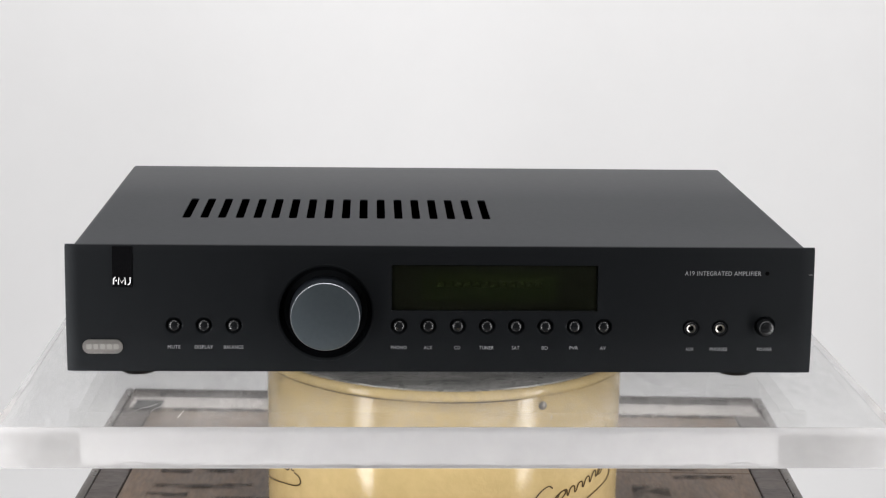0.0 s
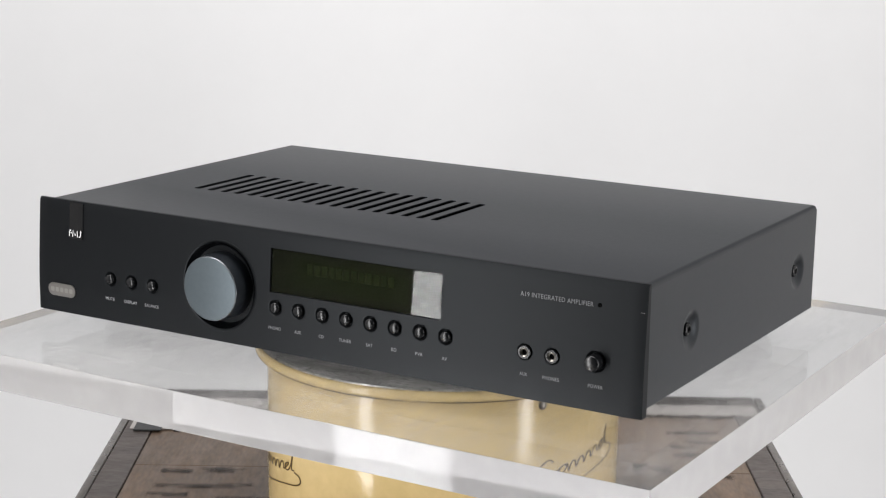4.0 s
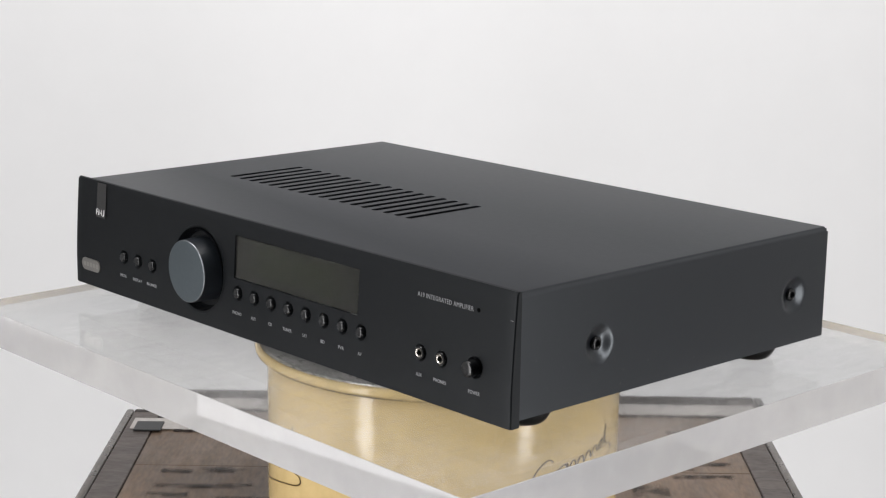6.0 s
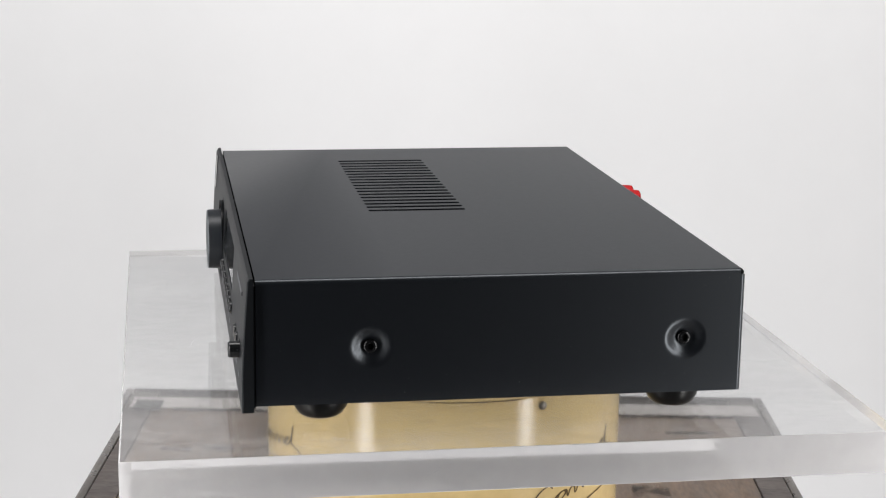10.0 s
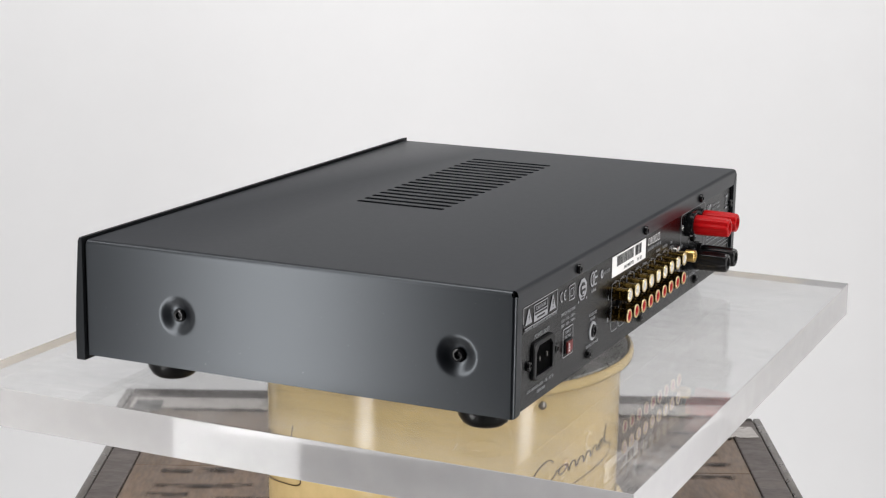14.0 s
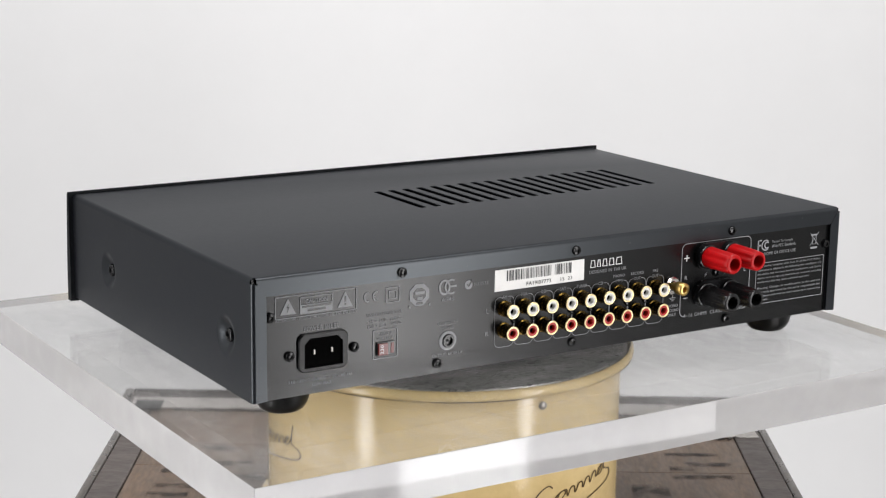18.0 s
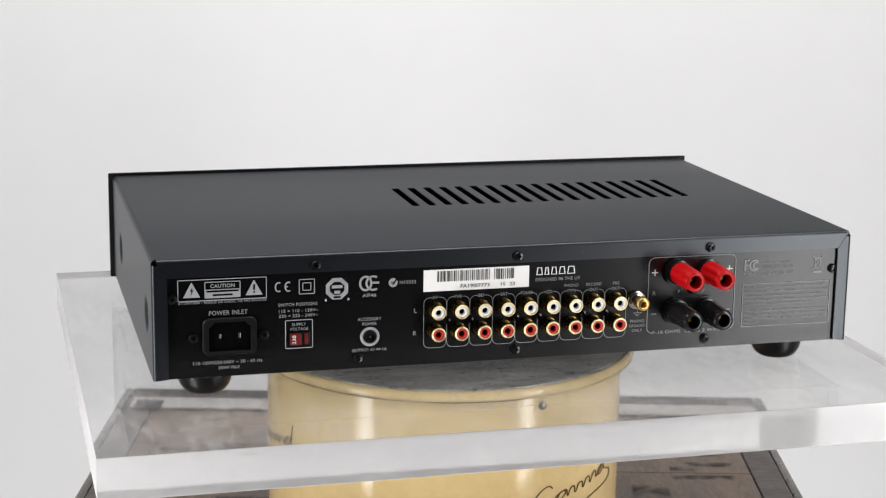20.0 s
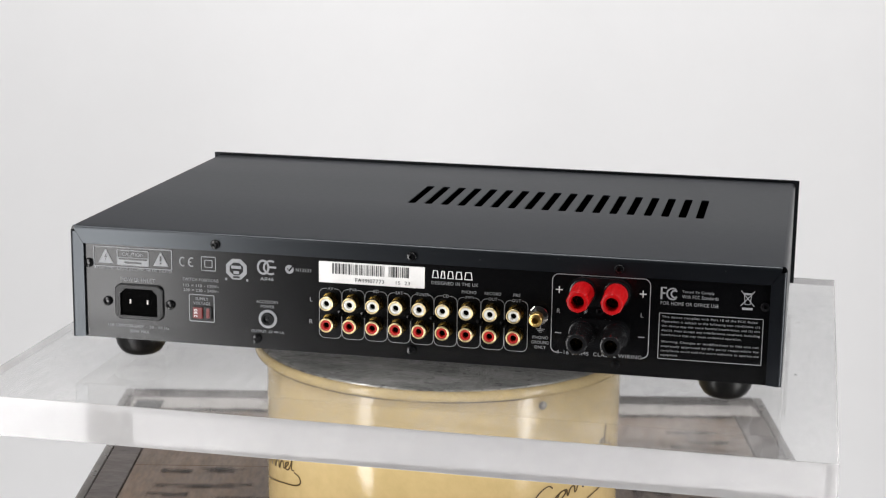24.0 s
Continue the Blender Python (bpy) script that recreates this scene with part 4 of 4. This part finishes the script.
    bar(P(0.0860, 0.0657), 0.0044, 0.0012, rear, "approval_mark")
    caption("A\u042f46", P(0.0896, 0.0584), rear, width=0.0082, height=0.0021, bold=0.01)
    part("approval_mark", slab_of([(0.0027 * math.cos(radians(a)), 0.0027 * math.sin(radians(a))) for a in range(0, 360, 24)], 0.0001), M_INK, rear, m=P(0.0756, 0.0652))
    part("approval_tick", ribbon([(-0.0010, 0.0006), (-0.0002, -0.0010), (0.0028, 0.0030)], 0.0009), M_REAR, rear, m=P(0.0756, 0.0652, 0.0005))
    caption("N13533", P(0.0669, 0.0651), rear, width=0.0095, height=0.0020)
    # voltage switch
    caption("SWITCH POSITIONS", P(0.1312, 0.0552), rear, width=0.0226, height=0.0019)
    caption("115 = 110 - 120V~", P(0.1308, 0.0515), rear, width=0.0226, height=0.0018)
    caption("230 = 220 - 240V~", P(0.1308, 0.0486), rear, width=0.0226, height=0.0018)
    part("print_frame", ribbon(round_rect(0.0156, 0.0165, 0.0006, 2), 0.0005, True), M_INK, rear, m=P(0.1306, 0.0377))
    caption("SUPPLY", P(0.1306, 0.0434), rear, width=0.0080, height=0.0018)
    caption("VOLTAGE", P(0.1306, 0.0407), rear, width=0.0106, height=0.0018)
    sw = part("voltage_switch", box(-0.0060, 0.0060, -0.0038, 0.0038, 0, 0.0012, 0.0003), M_BLACK_PLASTIC, amp, "red voltage selector switch", m=P(0.1303, 0.0350, 0.0))
    part("slider", box(-0.0055, 0.0006, -0.0034, 0.0034, 0.0012, 0.0024, 0.0003), M_SWITCH, sw, "red slider")
    part("slider_tab", box(0.0028, 0.0048, -0.0030, 0.0030, 0.0010, 0.0016, 0.0002), M_SWITCH, sw)
    caption("230", pose(-0.0035, 0, 0.0026, 0, 0, 90), sw, width=0.0050, height=0.0020, mat=M_INK_BRIGHT)
    # inlet: bezel, pins, and a shallow mouth whose near-black colour stands for deep shade
    inlet = new("power_inlet")
    inlet.parent = amp
    tagged(inlet, "black mains inlet socket with two pins")
    inlet.matrix_local = P(0.1703, 0.0389, 0.0)
    bm = bmesh.new()
    outer = round_rect(0.0308, 0.0218, 0.0040, 6)
    mouth = [(0.0119, 0.0050), (0.0085, 0.0084), (-0.0085, 0.0084), (-0.0119, 0.0050), (-0.0119, -0.0084), (0.0119, -0.0084)]
    dense = []
    for i in range(len(mouth)):
        a, b = Vector(mouth[i]), Vector(mouth[(i + 1) % len(mouth)])
        dense += [tuple(a.lerp(b, k / 4)) for k in range(4)]
    loops = [[bm.verts.new((u, v, h)) for u, v in pts] for pts, h in ((outer, 0.0), (outer, 0.0012), ([(u * 0.96, v * 0.95) for u, v in outer], 0.0020), (dense, 0.0020), (dense, 0.0004))]
    for a, b in ((0, 1), (1, 2), (3, 4)):
        n = len(loops[a])
        for i in range(n):
            bm.faces.new((loops[a][i], loops[a][(i + 1) % n], loops[b][(i + 1) % n], loops[b][i]))
    ea = [bm.edges.get((loops[2][i], loops[2][(i + 1) % len(outer)])) for i in range(len(outer))]
    eb = [bm.edges.get((loops[3][i], loops[3][(i + 1) % len(dense)])) for i in range(len(dense))]
    bmesh.ops.bridge_loops(bm, edges=ea + eb)
    part("bezel", bm, M_MATT_PLASTIC, inlet, "matt black plastic bezel")
    part("mouth", slab_of(mouth, 0.0004), M_HOLE, inlet)
    for u in (-0.0055, 0.0055):
        part("pin", box(u - 0.0007, u + 0.0007, -0.0012, 0.0016, 0.0004, 0.0014, 0.0003), M_PIN, inlet, "dull metal pin")
    # accessory socket
    caption("ACCESSORY", P(0.0894, 0.0443), rear, width=0.0138, height=0.0018)
    caption("POWER", P(0.0894, 0.0414), rear, width=0.0084, height=0.0018)
    acc = part("accessory_socket", lathe([(0.0057, 0), (0.0057, 0.0006), (0.0053, 0.0009), (0.0042, 0.0009), (0.0040, 0.0004)], 32), M_INK, amp, "round power socket with pale ring", smooth=40, m=pose(0.0892, REAR_Y, 0.0338, -90))
    part("core", lathe([(0.0038, 0.0), (0.0037, 0.0018), (0.0026, 0.0018), (0.0024, 0.0003), (0, 0.0003)], 28), M_BLACK_PLASTIC, acc, "black socket body", smooth=40)
    part("centre_pin", lathe([(0.0007, 0.0002), (0.0007, 0.0014), (0, 0.0016)], 12), M_STEEL, acc, smooth=40)
    caption("OUTPUT: 6V", P(0.0929, 0.0259), rear, width=0.0134, height=0.0018)
    caption("1A", P(0.0804, 0.0259), rear, width=0.0026, height=0.0018)
    bar(P(0.0840, 0.0263), 0.0026, 0.0003, rear, "direct_current_mark")
    bar(P(0.0840, 0.0257), 0.0026, 0.0003, rear, "direct_current_mark")
    caption("L", P(0.0622, 0.0478), rear, height=0.0026)
    caption("R", P(0.0624, 0.0342), rear, height=0.0026)
    # bar-code label
    lab = part("serial_label", slab_of(round_rect(0.0640, 0.0128, 0.0003, 2), 0.0002), M_LABEL, amp, "white bar-code label", m=P(0.0255, 0.0651, 0.0001))
    rng = random.Random(11)
    u = -0.0238
    while u < 0.0222:
        w = rng.choice((0.0003, 0.0003, 0.0006, 0.0009))
        if not 0.0075 < u < 0.0098:
            part("bar_code_line", slab_of([(u, -0.0008), (u + w, -0.0008), (u + w, 0.0055), (u, 0.0055)], 0.0001), M_PRINT, lab, m=pose(0, 0, 0.0003))
        u += w + rng.choice((0.0004, 0.0006, 0.0009))
    caption("FA19I07773", pose(-0.0010, -0.0039, 0.0004), lab, width=0.0174, height=0.0022, mat=M_PRINT)
    caption("15  23", pose(0.0190, -0.0039, 0.0004), lab, width=0.0084, height=0.0020, mat=M_PRINT)
    # maker's mark as plain shapes
    for i, w in enumerate((0.0046, 0.0036, 0.0044, 0.0048, 0.0056)):
        x = -0.0106 - (0.0023, 0.0068, 0.0113, 0.0163, 0.0219)[i]
        part("maker_mark", ribbon([(-w / 2 + 0.0006, -0.0021), (w / 2 - 0.0006, -0.0021), (w / 2 - 0.0012, 0.0021), (-w / 2 + 0.0012, 0.0021)], 0.0007, True), M_INK_BRIGHT, rear, "pale maker's mark", m=P(x, 0.0678))
    caption("DESIGNED IN THE UK", P(-0.0245, 0.0627), rear, width=0.0278, height=0.0020)
    # signal sockets in their printed frames
    white = finish("signal_socket", lathe([(0.0047, 0), (0.0047, 0.0010), (0.0040, 0.0012), (0.0040, 0.0034), (0.0043, 0.0036), (0.0043, 0.0045), (0.0040, 0.0047), (0.0040, 0.0074), (0.0042, 0.0077), (0.0042, 0.0094)], 32), M_GOLD_DARK, 30)
    lip = finish("lip", lathe([(0.0042, 0.0094), (0.0043, 0.0096), (0.0042, 0.0101), (0.0038, 0.0103), (0.0033, 0.0101), (0.0033, 0.0090)], 32), M_PALE_GOLD, 60)
    cup = [(0.0033, 0.0084), (0.0033, 0.0096), (0.0031, 0.0099), (0.0021, 0.0099), (0.0018, 0.0095), (0.0018, 0.0070)]
    cup_w, cup_r = finish("insert", lathe(cup, 28), M_WHITE_PLASTIC, 40), finish("insert", lathe(cup, 28), M_RED_INSERT, 40)
    hole = finish("hole", lathe([(0.0021, 0.0072), (0, 0.0072)], 20), M_HOLE)
    names = ["AV", "PVR", "BD", "SAT", "TUNER", "CD", "(MM)", "OUT", "OUT"]
    wide = [0.0034, 0.0044, 0.0034, 0.0044, 0.0076, 0.0034, 0.0052, 0.0052, 0.0052]
    for i in range(9):
        x = 0.0505 - 0.01393 * i
        for z, me, kind in ((0.0480, cup_w, "white"), (0.0350, cup_r, "red")):
            s = part("signal_socket", white, None, amp, f"gold-plated phono socket with {kind} insert", m=pose(x, REAR_Y, z, -90))
            part("insert", me, None, s, f"{kind} plastic insert")
            part("hole", hole, None, s)
            part("lip", lip, None, s, "bright gold lip")
        rr = round_rect(0.0136, 0.0302, 0.0034, 4)
        gap = wide[i] / 2 + 0.0004
        cx = 0.0504 - 0.01393 * i
        pts = [p for p in rr if p[1] > 0.0100 and p[0] > 0][::-1]
        path = [(-gap, 0.0151), *[p for p in rr if p[0] < 0 and p[1] > 0], *[p for p in rr if p[0] < 0 and p[1] < 0], *[p for p in rr if p[0] > 0 and p[1] < 0], *[p for p in rr if p[0] > 0 and p[1] > 0], (gap, 0.0151)]
        part("socket_frame", ribbon(path, 0.0003), M_INK, rear, m=P(cx, 0.0400))
        caption(names[i], P(cx, 0.0551), rear, width=wide[i], height=0.0018)
    for x, word, w in ((-0.0330, "PHONO", 0.0086), (-0.0471, "RECORD", 0.0096), (-0.0612, "PRE", 0.0040)):
        caption(word, P(x, 0.0583), rear, width=w, height=0.0018)
    small = finish("rear_screw", lathe([(0.0024, 0), (0.0024, 0.0012), (0.0020, 0.0020), (0.0011, 0.0022), (0.0009, 0.0012), (0, 0.0012)], 16), M_SCREW, 40)
    for i in (0, 1, 3, 4, 6, 7):
        part("rear_screw", small, None, amp, "small black screw", m=pose(0.0435 - 0.01393 * i, REAR_Y, 0.0410, -90))
    # ground terminal
    g = part("ground_terminal", lathe([(0.0056, 0), (0.0056, 0.0014), (0.0050, 0.0018), (0.0034, 0.0018), (0.0030, 0.002)], 28), M_CHROME, amp, "gold knurled ground terminal on a bright washer", smooth=40, m=pose(-0.0742, REAR_Y, 0.0474, -90))
    part("screw_cap", lathe([(0.0024, 0.0018), (0.0026, 0.006), (0.0040, 0.0068), (0.0041, 0.0128), (0.0036, 0.0134), (0.0022, 0.0136), (0.0017, 0.0130), (0.0017, 0.0092), (0, 0.0092)], 30, lobes=15, depth=0.0002, lobe_from=2), M_GOLD, g, "gold terminal cap", smooth=50)
    for k, w in enumerate((0.0052, 0.0034, 0.0018)):
        bar(P(-0.0754, 0.0392 - 0.0009 * k), w, 0.0003, rear, "ground_symbol")
    bar(P(-0.0754, 0.0403), 0.0003, 0.0020, rear, "ground_symbol")
    for z, word, w in ((0.0341, "PHONO", 0.0090), (0.0312, "GROUND", 0.0104), (0.0283, "ONLY", 0.0066)):
        caption(word, P(-0.0755, z), rear, width=w, height=0.0018)
    # loudspeaker terminals
    rr = round_rect(0.0562, 0.0467, 0.0036, 4)
    low = -0.0467 / 2
    path = [(-0.0252, low), *[p for p in rr if p[0] < 0 and p[1] < 0][::-1][0:5][::-1][::-1], *[p for p in rr if p[0] < 0 and p[1] > 0][::-1], *[p for p in rr if p[0] > 0 and p[1] > 0][::-1], *[p for p in rr if p[0] > 0 and p[1] < 0][::-1], (0.0252, low)]
    part("speaker_frame", ribbon(path, 0.0005), M_INK, rear, m=P(-0.1098, 0.0493))
    caption("4\u201316 OHMS  CLASS 2 WIRING", P(-0.1096, 0.0263), rear, width=0.0494, height=0.0022)
    for x, z, word in ((-0.0857, 0.0634, "+"), (-0.1338, 0.0638, "+")):
        bar(P(x, z), 0.0040, 0.0006, rear, "plus_mark", M_INK_BRIGHT)
        bar(P(x, z), 0.0006, 0.0040, rear, "plus_mark", M_INK_BRIGHT)
    for x, z in ((-0.0858, 0.0378), (-0.1337, 0.0384)):
        bar(P(x, z), 0.0036, 0.0006, rear, "minus_mark")
    caption("R", P(-0.0857, 0.0508), rear, height=0.0026)
    caption("L", P(-0.1337, 0.0514), rear, height=0.0026)
    for x in (-0.1014, -0.1174):
        part("bolt_mark", slab_of([(0.0011, 0.0016), (-0.0011, -0.0002), (0.0001, 0.0), (-0.0012, -0.0017), (0.0011, 0.0003), (0.0, 0.0001)], 0.0001), M_INK, rear, m=P(x, 0.0512))
    part("rear_screw", small, None, amp, "small black screw", m=pose(-0.1096, REAR_Y, 0.0520, -90))
    for z in (0.0636, 0.0392):
        part("terminal_block", slab_of(round_rect(0.0350, 0.0168, 0.0070, 6), 0.0028), M_BLACK_PLASTIC, amp, "gloss black plastic terminal block", m=P(-0.1095, z, 0.0))
    collar = finish("collar", lathe([(0.0074, 0), (0.0076, 0.0010), (0.0076, 0.0048), (0.0068, 0.0052), (0, 0.0052)], 32), M_BLACK_PLASTIC, 40)
    cap = [(0.0064, 0.0053), (0.0068, 0.0060), (0.0069, 0.0110), (0.0068, 0.0190), (0.0066, 0.0258), (0.0062, 0.0281), (0.0056, 0.0288)]
    caps = {k: finish("cap", lathe(cap, 64, lobes=8, depth=0.0009, lobe_from=2), m, 50) for k, m in (("red", M_RED_POST), ("black", M_BLACK_POST))}
    tips = {k: finish("cap_end", lathe([(0.0059, 0.0284), (0.0050, 0.0290), (0.0040, 0.0290), (0.0037, 0.0282), (0.0036, 0.0200)], 40), m, 50) for k, m in (("red", M_RED_POST), ("black", M_BLACK_POST))}
    bore = finish("bore", lathe([(0.0037, 0.0205), (0.0012, 0.0205), (0.0012, 0.0230), (0, 0.0230)], 24), M_GOLD_DARK, 30)
    for x in (-0.0999, -0.1191):
        for z, k in ((0.0636, "red"), (0.0392, "black")):
            p = part("speaker_terminal", collar, None, amp, f"{k} plastic screw terminal on a black collar", m=pose(x, REAR_Y, z, -90))
            part("cap", caps[k], None, p, f"fluted {k} plastic cap")
            part("cap_end", tips[k], None, p, f"{k} plastic ring")
            part("bore", bore, None, p, "dark metal bore of the terminal")
    # compliance print
    part("compliance_mark", ribbon([(-0.0050, -0.0034), (-0.0050, 0.0034), (-0.0022, 0.0034)], 0.0011), M_INK, rear, m=P(-0.1492, 0.0650))
    bar(P(-0.1452, 0.0652), 0.0024, 0.0010, rear, "compliance_mark")
    for r0, dx in ((0.0032, 0.0), (0.0020, 0.0012)):
        part("compliance_mark", ribbon([(dx + r0 * math.cos(radians(a)), r0 * math.sin(radians(a))) for a in range(50, 311, 20)], 0.0009), M_INK, rear, m=P(-0.1505, 0.0650))
    caption("Tested To Comply", P(-0.1648, 0.0665), rear, width=0.0180, height=0.0020)
    caption("With FCC Standards", P(-0.1661, 0.0638), rear, width=0.0204, height=0.0020)
    caption("FOR HOME OR OFFICE USE", P(-0.1602, 0.0594), rear, width=0.0326, height=0.0020)
    part("print_frame", ribbon(round_rect(0.0582, 0.0268, 0.0003, 1), 0.0004, True), M_INK, rear, m=P(-0.1726, 0.0401))
    text = ["This device complies with Part 15 of the FCC Rules.", "Operation is subject to the following two conditions: (1)", "this device may not cause harmful interference, and (2) this", "device must accept any interference received, including", "interference that may cause undesired operation.", "",
            "Warning: Changes or modifications to this unit not", "expressly approved by the party responsible for", "compliance could void the user's authority to operate the", "equipment."]
    wid = [0.0540, 0.0550, 0.0552, 0.0552, 0.0452, 0, 0.0550, 0.0552, 0.0552, 0.0100]
    for i, (line, w) in enumerate(zip(text, wid)):
        if line:
            caption(line, P(-0.1450 - w / 2, 0.0512 - 0.00262 * i + (0.0012 if i > 5 else 0)), rear, width=w, height=0.0017)
    # crossed-out bin
    part("bin_symbol", ribbon([(-0.0020, 0.0022), (0.0020, 0.0022), (0.0014, -0.0034), (-0.0014, -0.0034)], 0.0005, True), M_INK, rear, m=P(-0.1925, 0.0650))
    bar(P(-0.1925, 0.0678), 0.0056, 0.0008, rear, "bin_symbol")
    for s in (-1, 1):
        part("bin_symbol", ribbon([(-0.0038 * s, 0.0044), (0.0038 * s, -0.0044)], 0.0004), M_INK, rear, m=P(-0.1925, 0.0650))
    bar(P(-0.1925, 0.0591), 0.0058, 0.0013, rear, "bin_symbol")


build_rear()

# ---- what moves: amplifier, slab and platter turn together ----
TURN = [(0.0, 2.55), (0.5, -0.80), (1.0, -4.95), (1.5, -9.23), (2.0, -13.50), (2.5, -17.78), (3.5, -26.3), (4.5, -34.82), (5.0, -38.98), (5.5, -43.1), (6.0, -47.27), (6.5, -51.48), (7.0, -55.67), (7.5, -59.92), (8.0, -64.1), (8.5, -68.2),
        (9.0, -72.2), (9.5, -76.3), (10.0, -80.4), (10.5, -84.6), (11.5, -93.2), (12.5, -101.85), (13.0, -106.1), (13.5, -110.35), (14.0, -114.45), (14.5, -118.57), (15.0, -122.7), (15.5, -126.85), (16.0, -131.05), (16.5, -135.28), (17.0, -139.52), (17.5, -143.75),
        (18.5, -152.1), (19.5, -160.5), (20.0, -164.8), (20.5, -169.1), (21.0, -173.4), (21.5, -177.65), (22.0, -181.9), (22.5, -186.1), (23.0, -190.35), (23.18, -191.65), (23.4, -191.72), (24.0, -191.72)]


def motions():
    def at(deg):
        a = radians(deg)
        return pose(OX * math.cos(a) - OY * math.sin(a), OX * math.sin(a) + OY * math.cos(a), 0.0002, 0, 0, deg)

    walk(amp, [(t, at(d)) for t, d in TURN])
    walk(slab, [(t, pose(0, 0, -SLAB_T, 0, 0, d)) for t, d in TURN])
    walk(platter, [(t, pose(0, 0, PLATTER_TOP - 0.0001, 0, 0, d)) for t, d in TURN])


motions()
